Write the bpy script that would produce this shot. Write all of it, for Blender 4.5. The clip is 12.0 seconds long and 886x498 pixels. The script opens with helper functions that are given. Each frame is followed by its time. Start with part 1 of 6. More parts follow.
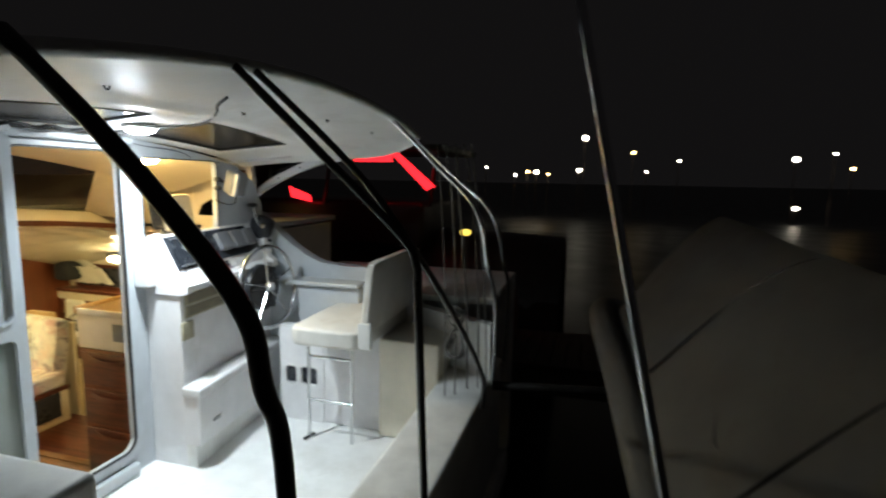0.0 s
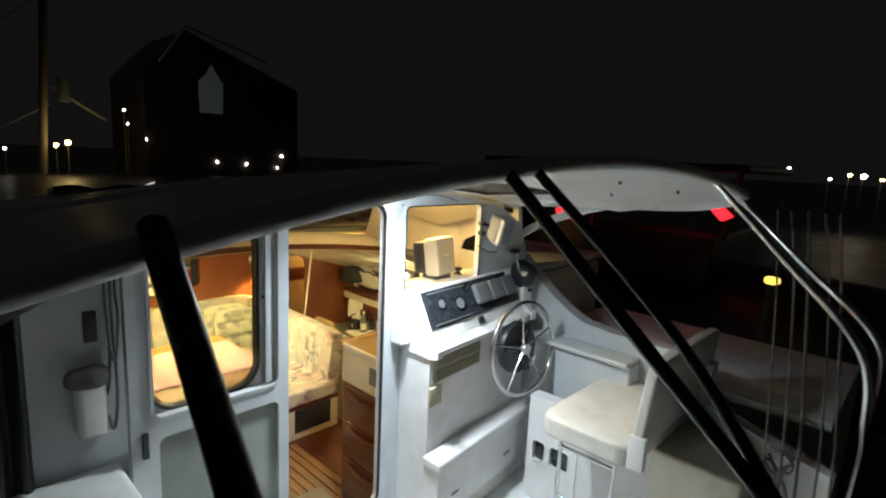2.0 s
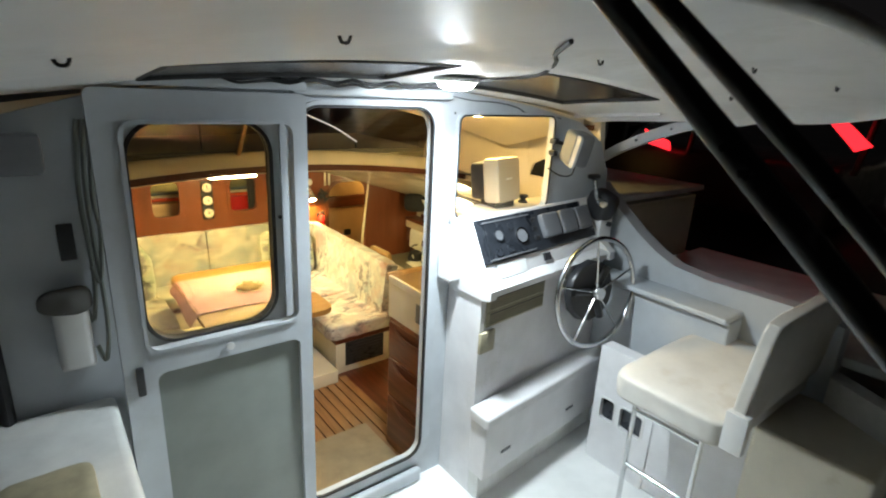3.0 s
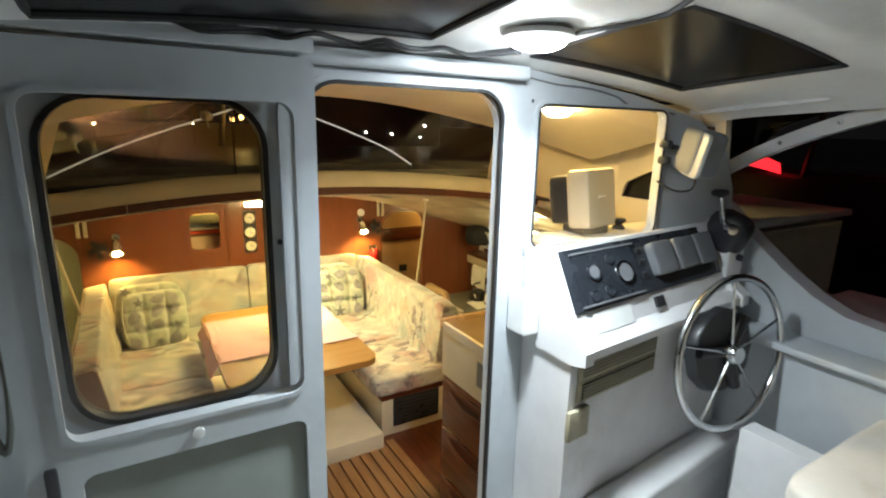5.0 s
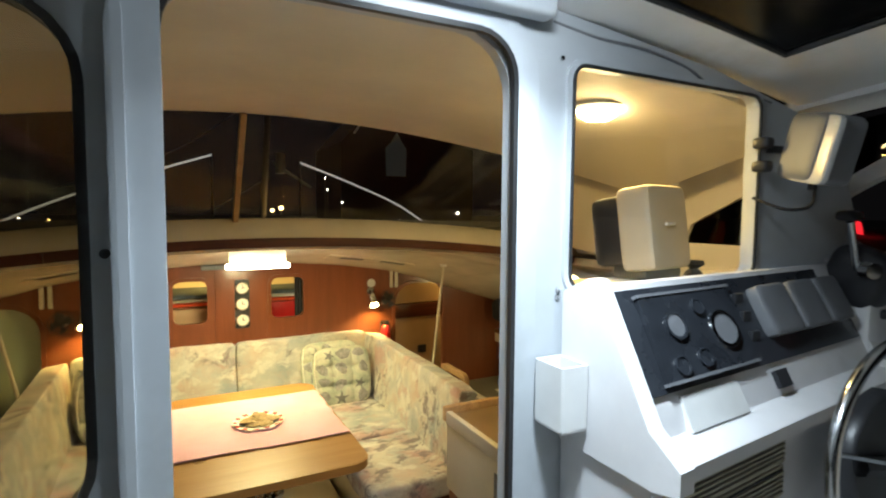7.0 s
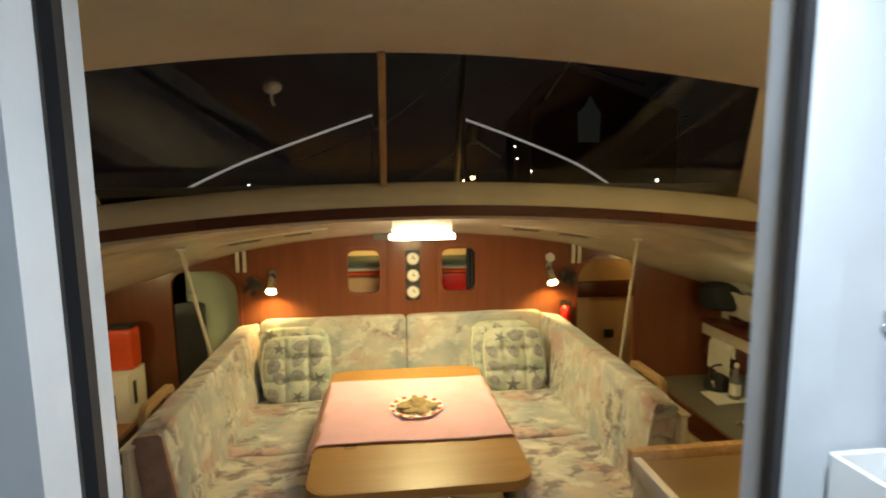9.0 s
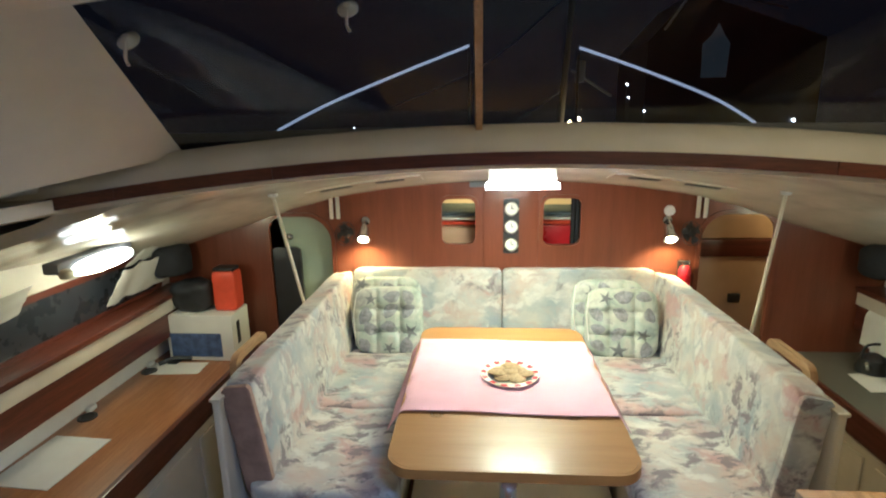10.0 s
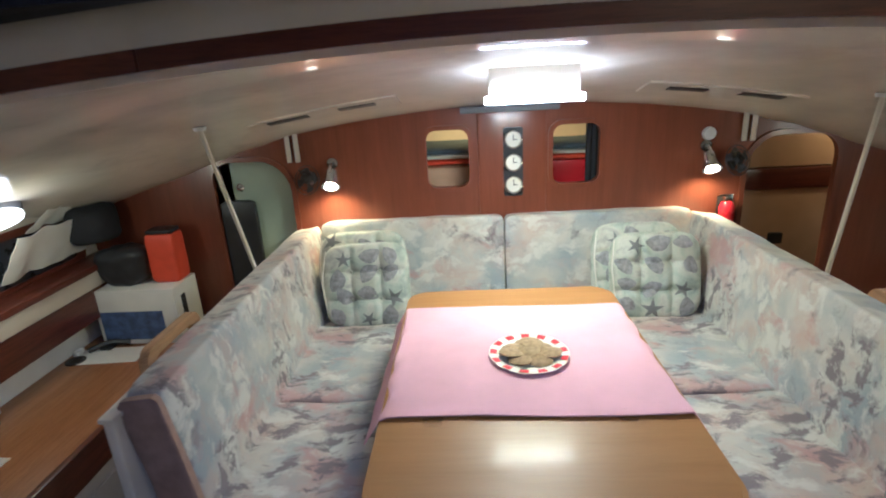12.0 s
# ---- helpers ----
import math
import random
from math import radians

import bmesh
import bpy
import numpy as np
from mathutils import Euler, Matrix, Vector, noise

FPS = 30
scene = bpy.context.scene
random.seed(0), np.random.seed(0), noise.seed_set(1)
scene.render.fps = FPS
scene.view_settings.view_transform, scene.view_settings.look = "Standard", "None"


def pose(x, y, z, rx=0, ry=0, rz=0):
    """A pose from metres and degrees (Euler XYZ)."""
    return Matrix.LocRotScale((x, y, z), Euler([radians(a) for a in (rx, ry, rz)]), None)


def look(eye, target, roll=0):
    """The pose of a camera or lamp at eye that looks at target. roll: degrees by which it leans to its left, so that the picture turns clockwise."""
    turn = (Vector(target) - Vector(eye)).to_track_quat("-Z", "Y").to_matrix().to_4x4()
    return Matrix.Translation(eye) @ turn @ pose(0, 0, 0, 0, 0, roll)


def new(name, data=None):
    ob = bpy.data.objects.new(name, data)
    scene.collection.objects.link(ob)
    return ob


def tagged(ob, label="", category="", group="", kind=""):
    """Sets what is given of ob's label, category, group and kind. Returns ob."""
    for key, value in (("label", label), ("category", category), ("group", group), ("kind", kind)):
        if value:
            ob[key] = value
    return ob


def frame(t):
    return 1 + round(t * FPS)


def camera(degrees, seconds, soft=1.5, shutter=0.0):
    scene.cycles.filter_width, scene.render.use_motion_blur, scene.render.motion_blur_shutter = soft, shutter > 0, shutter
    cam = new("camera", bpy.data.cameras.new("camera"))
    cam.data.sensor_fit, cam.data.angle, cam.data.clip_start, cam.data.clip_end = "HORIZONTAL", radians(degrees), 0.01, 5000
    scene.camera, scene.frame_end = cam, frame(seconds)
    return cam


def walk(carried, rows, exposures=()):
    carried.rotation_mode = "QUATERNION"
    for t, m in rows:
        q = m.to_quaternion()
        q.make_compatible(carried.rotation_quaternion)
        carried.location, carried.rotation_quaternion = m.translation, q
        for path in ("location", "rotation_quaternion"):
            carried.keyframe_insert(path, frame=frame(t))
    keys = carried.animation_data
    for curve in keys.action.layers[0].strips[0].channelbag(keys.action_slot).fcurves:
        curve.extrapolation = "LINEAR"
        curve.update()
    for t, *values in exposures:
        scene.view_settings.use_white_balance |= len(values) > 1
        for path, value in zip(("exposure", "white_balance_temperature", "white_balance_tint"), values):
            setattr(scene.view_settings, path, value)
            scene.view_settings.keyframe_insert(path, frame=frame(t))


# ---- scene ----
cam = camera(80.5, 12.0, soft=2.0, shutter=0.4)
PATH = [
    (0, (-1.98, -2.551, 1.897), (-0.072, -2.015, 1.627), 1.0),
    (0.5, (-1.690, -2.555, 1.945), (0.060, -1.628, 1.680), -0.9),
    (1, (-1.603, -2.438, 2.167), (0.01, -1.297, 1.857), -0.4),
    (1.5, (-1.528, -2.303, 2.196), (-0.013, -1.031, 1.898), 1.0),
    (2, (-1.437, -2.135, 2.238), (-0.005, -0.78, 1.902), 2.8),
    (2.5, (-1.232, -1.993, 2.146), (0.094, -0.568, 1.689), 3.2),
    (3, (-1.054, -1.881, 2.097), (0.137, -0.388, 1.505), 3.0),
    (4.8, (-0.714, -1.421, 1.948), (0.324, 0.213, 1.443), 1.7),
    (5, (-0.686, -1.375, 1.913), (0.324, 0.288, 1.449), 1.4),
    (5.5, (-0.578, -1.227, 1.847), (0.379, 0.485, 1.453), 1.1),
    (6, (-0.461, -1.14, 1.78), (0.506, 0.588, 1.499), 1.3),
    (6.5, (-0.371, -1.026, 1.709), (0.626, 0.717, 1.536), 0.4),
    (6.7, (-0.346, -0.977, 1.69), (0.632, 0.763, 1.561), 0.2),
    (8.3, (-0.022, -0.692, 1.656), (0.419, 1.241, 1.413), 0.3),
    (8.5, (-0.040, -0.631, 1.659), (0.366, 1.309, 1.415), 0.2),
    (9, (-0.067, -0.508, 1.646), (0.166, 1.462, 1.393), -0.5),
    (9.5, (-0.03, -0.345, 1.66), (-0.044, 1.627, 1.332), -0.6),
    (10, (-0.047, -0.247, 1.644), (-0.192, 1.694, 1.185), -0.9),
    (10.5, (-0.096, -0.092, 1.6), (-0.231, 1.821, 1.032), -1.3),
    (11, (-0.145, 0.028, 1.551), (-0.247, 1.928, 0.935), -2.1),
    (11.5, (-0.148, 0.159, 1.514), (-0.232, 2.057, 0.891), -3.1),
    (12, (-0.097, 0.352, 1.45), (-0.199, 2.248, 0.823), -3.2),
]
EXPOSURES = [(0.0, 0.98, 6550, 9), (3.0, 0.98, 6550, 9), (5.0, 0.74, 6600, 9), (5.5, 0.58, 6550, 9), (6.7, 0.22, 6150, 9), (8.3, -0.42, 6900, 13), (9.0, -0.34, 6300, 12), (9.5, 0.20, 5300, 13), (10.0, 0.22, 4400, 15), (10.8, 0.10, 4200, 21), (12.0, -0.32, 4150, 24)]
walk(cam, [(t, look(eye, target, roll)) for t, eye, target, roll in PATH], EXPOSURES)

# ---- night sky and lamps ----
world = bpy.data.worlds.new("night")
scene.world = world
world.use_nodes = True
world.node_tree.nodes["Background"].inputs[0].default_value = (0.29, 0.27, 0.28, 1)
world.node_tree.nodes["Background"].inputs[1].default_value = 0.0100

COOL, BAR, WARM, NEUTRAL = (0.79, 0.925, 1.0), (1.0, 0.80, 0.25), (1.0, 0.65, 0.15), (1.0, 0.78, 0.29)


def lamp(name, kind, at, watts, colour, size=0.1, size_y=None, aim=None, cone=None, spread=180):
    data = bpy.data.lights.new(name, kind)
    data.energy, data.color = watts, colour
    if kind == "AREA":
        data.size, data.spread = size, radians(spread)
        if size_y:
            data.shape, data.size_y = "RECTANGLE", size_y
    else:
        data.shadow_soft_size = size
        data.specular_factor = 0.3
    if cone:
        data.spot_size, data.spot_blend = radians(cone), 0.6
    ob = new(name, data)
    ob.matrix_world = look(at, aim) if aim else pose(*at)
    return ob


lamp("cockpit_dome_light", "AREA", (0.18, -0.36, 2.060), 9.8, COOL, 0.11, spread=135)
lamp("saloon_bar_light", "AREA", (0.15, 2.28, 1.338), 16.0, BAR, 0.34, 0.05)
lamp("saloon_dome_light", "AREA", (0.85, 0.28, 1.938), 4.0, WARM, 0.11)
lamp("port_hull_light", "POINT", (-1.88, 2.15, 0.93), 4.2, NEUTRAL, 0.05)
lamp("starboard_hull_light", "POINT", (2.16, 1.95, 0.93), 4.2, NEUTRAL, 0.05)
lamp("port_reading_light", "SPOT", (-0.80, 2.985, 0.905), 13.0, WARM, 0.03, aim=(-0.80, 3.03, 0.5), cone=140)
lamp("starboard_reading_light", "SPOT", (1.12, 2.985, 0.905), 10.0, WARM, 0.03, aim=(1.12, 3.03, 0.5), cone=140)
lamp("fore_cabin_light", "POINT", (0.14, 4.2, 1.25), 28.0, WARM, 0.06)
lamp("starboard_fore_light", "POINT", (2.2, 3.30, 1.15), 4.5, WARM, 0.05)
lamp("shore_pole_light", "POINT", (10.5, 58.5, 3.0), 90.0, NEUTRAL, 0.4)

# ---- tools ----
BASE = {}


def mesh_from(bm, name, angle=38):
    bmesh.ops.recalc_face_normals(bm, faces=bm.faces)
    me = bpy.data.meshes.new(name)
    bm.to_mesh(me)
    bm.free()
    me.shade_smooth()
    me.set_sharp_from_angle(angle=radians(angle))
    return me


def thing(name, at, label="", category="", group="", kind=""):
    ob = new(name)
    ob.empty_display_size = 0.05
    ob.location = at
    BASE[ob.name] = Vector(at)
    return tagged(ob, label, category, group, kind)


def part(name, bm, material, parent, label=""):
    """Links a bmesh, in world metres, as one mesh object under a thing or a part."""
    bm.transform(Matrix.Translation(-BASE[parent.name]))
    ob = new(name, mesh_from(bm, name))
    ob.data.materials.append(material)
    ob.parent = parent
    BASE[ob.name] = BASE[parent.name]
    return tagged(ob, label)


def solid(name, bm, material, label="", category="", kind="", group=""):
    """A thing that is one mesh, its origin at its foot."""
    xs = [v.co.copy() for v in bm.verts]
    at = Vector((sum(c.x for c in xs) / len(xs), sum(c.y for c in xs) / len(xs), min(c.z for c in xs)))
    bm.transform(Matrix.Translation(-at))
    ob = new(name, mesh_from(bm, name))
    ob.data.materials.append(material)
    ob.location = at
    BASE[ob.name] = at
    return tagged(ob, label, category, group, kind)


def box(x0, y0, z0, x1, y1, z1, bevel=0.004, seg=2, bm=None, turn=0.0):
    own = bmesh.new()
    bmesh.ops.create_cube(own, size=1)
    own.transform(Matrix.Diagonal((abs(x1 - x0), abs(y1 - y0), abs(z1 - z0), 1)))
    if bevel > 0:
        bmesh.ops.bevel(own, geom=own.edges[:], offset=bevel, segments=seg, profile=0.6, affect="EDGES")
    own.transform(pose((x0 + x1) / 2, (y0 + y1) / 2, (z0 + z1) / 2, 0, 0, turn))
    return join(bm, own)


def join(bm, own):
    if bm is None:
        return own
    me = bpy.data.meshes.new("tmp")
    own.to_mesh(me)
    own.free()
    bm.from_mesh(me)
    bpy.data.meshes.remove(me)
    return bm


def rrect(x0, z0, x1, z1, r, n=6):
    """A rounded rectangle, or with a list of four radii (from x0 z0 anticlockwise)."""
    rs = r if isinstance(r, (list, tuple)) else [r] * 4
    out = []
    for (cx, cz, a), q in zip(((x0, z0, 180), (x1, z0, 270), (x1, z1, 0), (x0, z1, 90)), rs):
        sx, sz = (1 if cx == x0 else -1), (1 if cz == z0 else -1)
        for i in range(n + 1):
            w = radians(a + 90 * i / n)
            out.append((cx + sx * q + q * math.cos(w), cz + sz * q + q * math.sin(w)))
    return out


def sheet(loops, to3, depth, bm=None, bevel=0.0):
    """A plate with holes: flat loops (the first the outline), laid out by to3(u, v), made thick by the vector depth."""
    own = bmesh.new()
    edges = []
    for loop in loops:
        vs = [own.verts.new(to3(u, v)) for u, v in loop]
        edges += [own.edges.new((vs[i], vs[(i + 1) % len(vs)])) for i in range(len(vs))]
    bmesh.ops.triangle_fill(own, edges=edges, use_beauty=True)
    bmesh.ops.dissolve_limit(own, angle_limit=0.01, verts=own.verts, edges=own.edges)

    ext = bmesh.ops.extrude_face_region(own, geom=own.faces[:])
    bmesh.ops.translate(own, verts=[g for g in ext["geom"] if isinstance(g, bmesh.types.BMVert)], vec=depth)
    return join(bm, own)


def frame_y(x0, z0, x1, z1, r, width, y0, y1, bm=None):
    """A rounded frame round an opening in a wall that faces along y."""
    inner, outer = rrect(x0, z0, x1, z1, r), rrect(x0 - width, z0 - width, x1 + width, z1 + width, r + width)
    return sheet([outer, inner], lambda u, v: (u, y0, v), (0, y1 - y0, 0), bm)


def smooth_path(pts, n=6):
    pts = [Vector(p) for p in pts]
    out = []
    for i in range(len(pts) - 1):
        p0, p1, p2, p3 = pts[max(i - 1, 0)], pts[i], pts[i + 1], pts[min(i + 2, len(pts) - 1)]
        for k in range(n):
            t = k / n
            out.append(0.5 * ((2 * p1) + (p2 - p0) * t + (2 * p0 - 5 * p1 + 4 * p2 - p3) * t * t + (3 * p1 - p0 - 3 * p2 + p3) * t ** 3))
    out.append(pts[-1])
    return out


def tube(pts, r, n=10, bm=None, closed=False):
    own = bmesh.new()
    pts = [Vector(p) for p in pts]
    m = len(pts)
    ring_list, side = [], None
    for i, p in enumerate(pts):
        d = (pts[(i + 1) % m] - pts[i - 1]) if closed else (pts[min(i + 1, m - 1)] - pts[max(i - 1, 0)])
        d.normalize()
        if side is None:
            side = d.orthogonal().normalized()
        side = (side - d * side.dot(d)).normalized()
        up = d.cross(side)
        rad = r[i] if isinstance(r, (list, tuple)) else r
        ring_list.append([own.verts.new(p + rad * (side * math.cos(math.tau * k / n) + up * math.sin(math.tau * k / n))) for k in range(n)])
    for i in range(m if closed else m - 1):
        a, b = ring_list[i], ring_list[(i + 1) % m]
        for k in range(n):
            own.faces.new((a[k], a[(k + 1) % n], b[(k + 1) % n], b[k]))
    if not closed:
        own.faces.new(ring_list[0])
        own.faces.new(ring_list[-1])
    return join(bm, own)


def lathe(profile, m, n=24, bm=None):
    """Turns (radius, height) pairs round the local z axis of the pose m."""
    own = bmesh.new()
    rings = []
    for r, h in profile:
        if r < 1e-5:
            rings.append([own.verts.new((0, 0, h))])
        else:
            rings.append([own.verts.new((r * math.cos(math.tau * k / n), r * math.sin(math.tau * k / n), h)) for k in range(n)])
    for a, b in zip(rings, rings[1:]):
        for k in range(n):
            q = [a[k % len(a)], a[(k + 1) % len(a)], b[(k + 1) % len(b)], b[k % len(b)]]
            q = list(dict.fromkeys(q))
            if len(q) > 2:
                own.faces.new(q)
    own.transform(m)
    return join(bm, own)


def surface(fn, nu, nv, thick, bm=None):
    """A curved sheet fn(u, v), 0 to 1, with its underside moved by the vector thick."""
    own = bmesh.new()
    top = [[own.verts.new(fn(i / nu, j / nv)) for j in range(nv + 1)] for i in range(nu + 1)]
    for i in range(nu):
        for j in range(nv):
            own.faces.new((top[i][j], top[i + 1][j], top[i + 1][j + 1], top[i][j + 1]))
    ext = bmesh.ops.extrude_face_region(own, geom=own.faces[:])
    bmesh.ops.translate(own, verts=[g for g in ext["geom"] if isinstance(g, bmesh.types.BMVert)], vec=thick)
    return join(bm, own)


def cushion(centre, size, e=8.0, n=12, wrinkle=0.004, m=None, bm=None, warp=None):
    """A stuffed block with rounded, slightly uneven faces."""
    own = bmesh.new()
    bmesh.ops.create_cube(own, size=2)
    bmesh.ops.subdivide_edges(own, edges=own.edges[:], cuts=n - 1, use_grid_fill=True)
    for v in own.verts:
        p = v.co.copy()
        k = (abs(p.x) ** e + abs(p.y) ** e + abs(p.z) ** e) ** (-1 / e)
        p *= k
        if warp:
            p = Vector(warp(p))
        q = Vector((p.x * size[0] / 2, p.y * size[1] / 2, p.z * size[2] / 2))
        w = q * 7 + Vector(centre) * 3
        v.co = q + v.co.normalized() * wrinkle * (noise.noise(w) + 0.5 * noise.noise(w * 2.7))
    own.transform((m or Matrix.Translation(centre)))
    return join(bm, own)


# ---- materials ----
def node_mat(name):
    m = bpy.data.materials.new(name)
    m.use_nodes = True
    nt = m.node_tree
    return m, nt, nt.nodes["Principled BSDF"]


def coords(nt, scale=(1, 1, 1)):
    tc, mp = nt.nodes.new("ShaderNodeTexCoord"), nt.nodes.new("ShaderNodeMapping")
    mp.inputs["Scale"].default_value = scale
    nt.links.new(tc.outputs["Object"], mp.inputs["Vector"])
    return mp.outputs[0]


def noise_tex(nt, vec, scale, detail=4, rough=0.55, distortion=0.0):
    n = nt.nodes.new("ShaderNodeTexNoise")
    n.inputs["Scale"].default_value, n.inputs["Detail"].default_value = scale, detail
    n.inputs["Roughness"].default_value, n.inputs["Distortion"].default_value = rough, distortion
    nt.links.new(vec, n.inputs["Vector"])
    return n.outputs["Fac"]


def ramp(nt, fac, stops, mode="LINEAR"):
    r = nt.nodes.new("ShaderNodeValToRGB")
    r.color_ramp.interpolation = mode
    while len(r.color_ramp.elements) < len(stops):
        r.color_ramp.elements.new(0.5)
    for el, (pos, c) in zip(r.color_ramp.elements, stops):
        el.position, el.color = pos, (*c, 1)
    nt.links.new(fac, r.inputs["Fac"])
    return r.outputs["Color"]


def mix(nt, fac, a, b, kind="MIX"):
    n = nt.nodes.new("ShaderNodeMix")
    n.data_type, n.blend_type = "RGBA", kind
    for socket, value in ((n.inputs["Factor"], fac), (n.inputs["A"], a), (n.inputs["B"], b)):
        if isinstance(value, (int, float)):
            socket.default_value = value
        elif isinstance(value, tuple):
            socket.default_value = (*value, 1)
        else:
            nt.links.new(value, socket)
    return n.outputs["Result"]


def bump(nt, bsdf, height, strength, distance=0.002):
    b = nt.nodes.new("ShaderNodeBump")
    b.inputs["Strength"].default_value, b.inputs["Distance"].default_value = strength, distance
    nt.links.new(height, b.inputs["Height"])
    nt.links.new(b.outputs[0], bsdf.inputs["Normal"])


def plain(name, colour, rough=0.5, metal=0.0, vary=0.12, scale=9.0, grain=60.0, relief=0.15, stain=None, coat=0.0):
    """Paint, plastic, metal or cloth: a base colour with two scales of variation, uneven gloss and fine relief."""
    m, nt, b = node_mat(name)
    v = coords(nt)
    big, fine = noise_tex(nt, v, scale, 5), noise_tex(nt, v, grain, 3)
    dark = tuple(c * (1 - vary) for c in colour)
    lite = tuple(min(1, c * (1 + vary * 0.5)) for c in colour)
    col = ramp(nt, big, [(0.3, dark), (0.65, lite)])
    if stain:
        patch = ramp(nt, noise_tex(nt, v, 2.3, 6, 0.7), [(0.55, (0, 0, 0)), (0.75, (1, 1, 1))])
        col = mix(nt, patch, col, stain)
    nt.links.new(col, b.inputs["Base Color"])
    rr = ramp(nt, big, [(0.3, (max(rough - 0.06, 0.02),) * 3), (0.7, (min(rough + 0.08, 1),) * 3)])
    nt.links.new(rr, b.inputs["Roughness"])
    b.inputs["Metallic"].default_value = metal
    b.inputs["Coat Weight"].default_value = coat
    if relief:
        bump(nt, b, fine, relief, 0.001)
    return m


def wood(name, dark, light, axis="x", rough=0.32, scale=1.0, coat=0.25, pore=0.35):
    m, nt, b = node_mat(name)
    long, across = 1.6 * scale, 26.0 * scale
    v = coords(nt, {"x": (long, across, across), "y": (across, long, across), "z": (across, across, long)}[axis])
    info = nt.nodes.new("ShaderNodeObjectInfo")
    add = nt.nodes.new("ShaderNodeVectorMath")
    nt.links.new(v, add.inputs[0])
    sc = nt.nodes.new("ShaderNodeMath")
    sc.operation = "MULTIPLY"
    sc.inputs[1].default_value = 31.0
    nt.links.new(info.outputs["Random"], sc.inputs[0])
    nt.links.new(sc.outputs[0], add.inputs[1])
    streak = noise_tex(nt, add.outputs[0], 1.0, 7, 0.65, 0.35)
    pores = noise_tex(nt, add.outputs[0], 6.0, 3, 0.7)
    col = ramp(nt, streak, [(0.30, dark), (0.52, tuple((a + c) / 2 for a, c in zip(dark, light))), (0.72, light)])
    col = mix(nt, ramp(nt, pores, [(0.42, (pore,) * 3), (0.5, (0, 0, 0))]), col, tuple(c * 0.55 for c in dark))
    nt.links.new(col, b.inputs["Base Color"])
    nt.links.new(ramp(nt, streak, [(0.2, (rough + 0.12,) * 3), (0.8, (rough - 0.05,) * 3)]), b.inputs["Roughness"])
    b.inputs["Coat Weight"].default_value, b.inputs["Coat Roughness"].default_value = coat, 0.15
    bump(nt, b, pores, 0.12, 0.0008)
    return m


def upholstery():
    """Faded watercolour print: cream and grey-blue washes with peach patches and thin mauve strokes on a woven ground."""
    m, nt, b = node_mat("printed_upholstery")
    v = coords(nt)
    warp = nt.nodes.new("ShaderNodeTexNoise")
    warp.inputs["Scale"].default_value, warp.inputs["Detail"].default_value = 9.0, 4
    nt.links.new(v, warp.inputs["Vector"])
    vm = nt.nodes.new("ShaderNodeVectorMath")
    vm.operation = "MULTIPLY_ADD"
    vm.inputs[1].default_value = (0.11, 0.11, 0.11)
    nt.links.new(warp.outputs["Color"], vm.inputs[0])
    nt.links.new(v, vm.inputs[2])
    w = vm.outputs[0]

    def streaks(scale, rot, lo, hi, top):
        st = nt.nodes.new("ShaderNodeMapping")
        st.inputs["Scale"].default_value, st.inputs["Rotation"].default_value = scale, rot
        nt.links.new(w, st.inputs["Vector"])
        return ramp(nt, noise_tex(nt, st.outputs[0], 1.0, 6, 0.62), [(lo, (0, 0, 0)), (hi, (top,) * 3)])

    col = ramp(nt, noise_tex(nt, w, 3.4, 3, 0.5), [(0.34, (0.31, 0.345, 0.385)), (0.46, (0.44, 0.45, 0.445)), (0.56, (0.53, 0.505, 0.46)), (0.67, (0.37, 0.385, 0.40))])
    col = mix(nt, streaks((2.6, 4.4, 3.6), (0.4, 0.2, 0.9), 0.48, 0.63, 0.75), col, (0.47, 0.335, 0.285))
    col = mix(nt, streaks((2.8, 6.0, 4.4), (0.9, 0.3, 0.2), 0.50, 0.65, 0.70), col, (0.30, 0.34, 0.39))
    col = mix(nt, streaks((5.0, 12, 8.0), (0.7, 0.1, 1.3), 0.52, 0.61, 0.85), col, (0.61, 0.60, 0.56))
    col = mix(nt, streaks((4.0, 4.4, 6.0), (1.2, 0.5, 0.3), 0.55, 0.65, 0.75), col, (0.43, 0.25, 0.235))
    marks = mix(nt, 1.0, streaks((9.0, 20, 14), (0.2, 0.8, 0.5), 0.50, 0.58, 0.90), streaks((2.3, 2.9, 2.5), (0.1, 0.6, 0.4), 0.46, 0.54, 1.0), "MULTIPLY")
    col = mix(nt, marks, col, (0.17, 0.145, 0.165))
    nt.links.new(col, b.inputs["Base Color"])
    b.inputs["Roughness"].default_value = 0.9
    b.inputs["Sheen Weight"].default_value = 0.2
    bump(nt, b, noise_tex(nt, v, 420, 2), 0.25, 0.001)
    return m


def shell_print():
    """Pale mint pillow cloth with soft blotches of sea green and sand."""
    m, nt, b = node_mat("shell_print_cloth")
    v = coords(nt)
    base = ramp(nt, noise_tex(nt, v, 9.0, 4, 0.6, 0.6), [(0.34, (0.30, 0.34, 0.32)), (0.46, (0.43, 0.48, 0.43)), (0.56, (0.54, 0.55, 0.49)), (0.68, (0.36, 0.36, 0.36))])
    nt.links.new(base, b.inputs["Base Color"])
    b.inputs["Roughness"].default_value = 0.9
    bump(nt, b, noise_tex(nt, v, 380, 2), 0.25, 0.001)
    return m


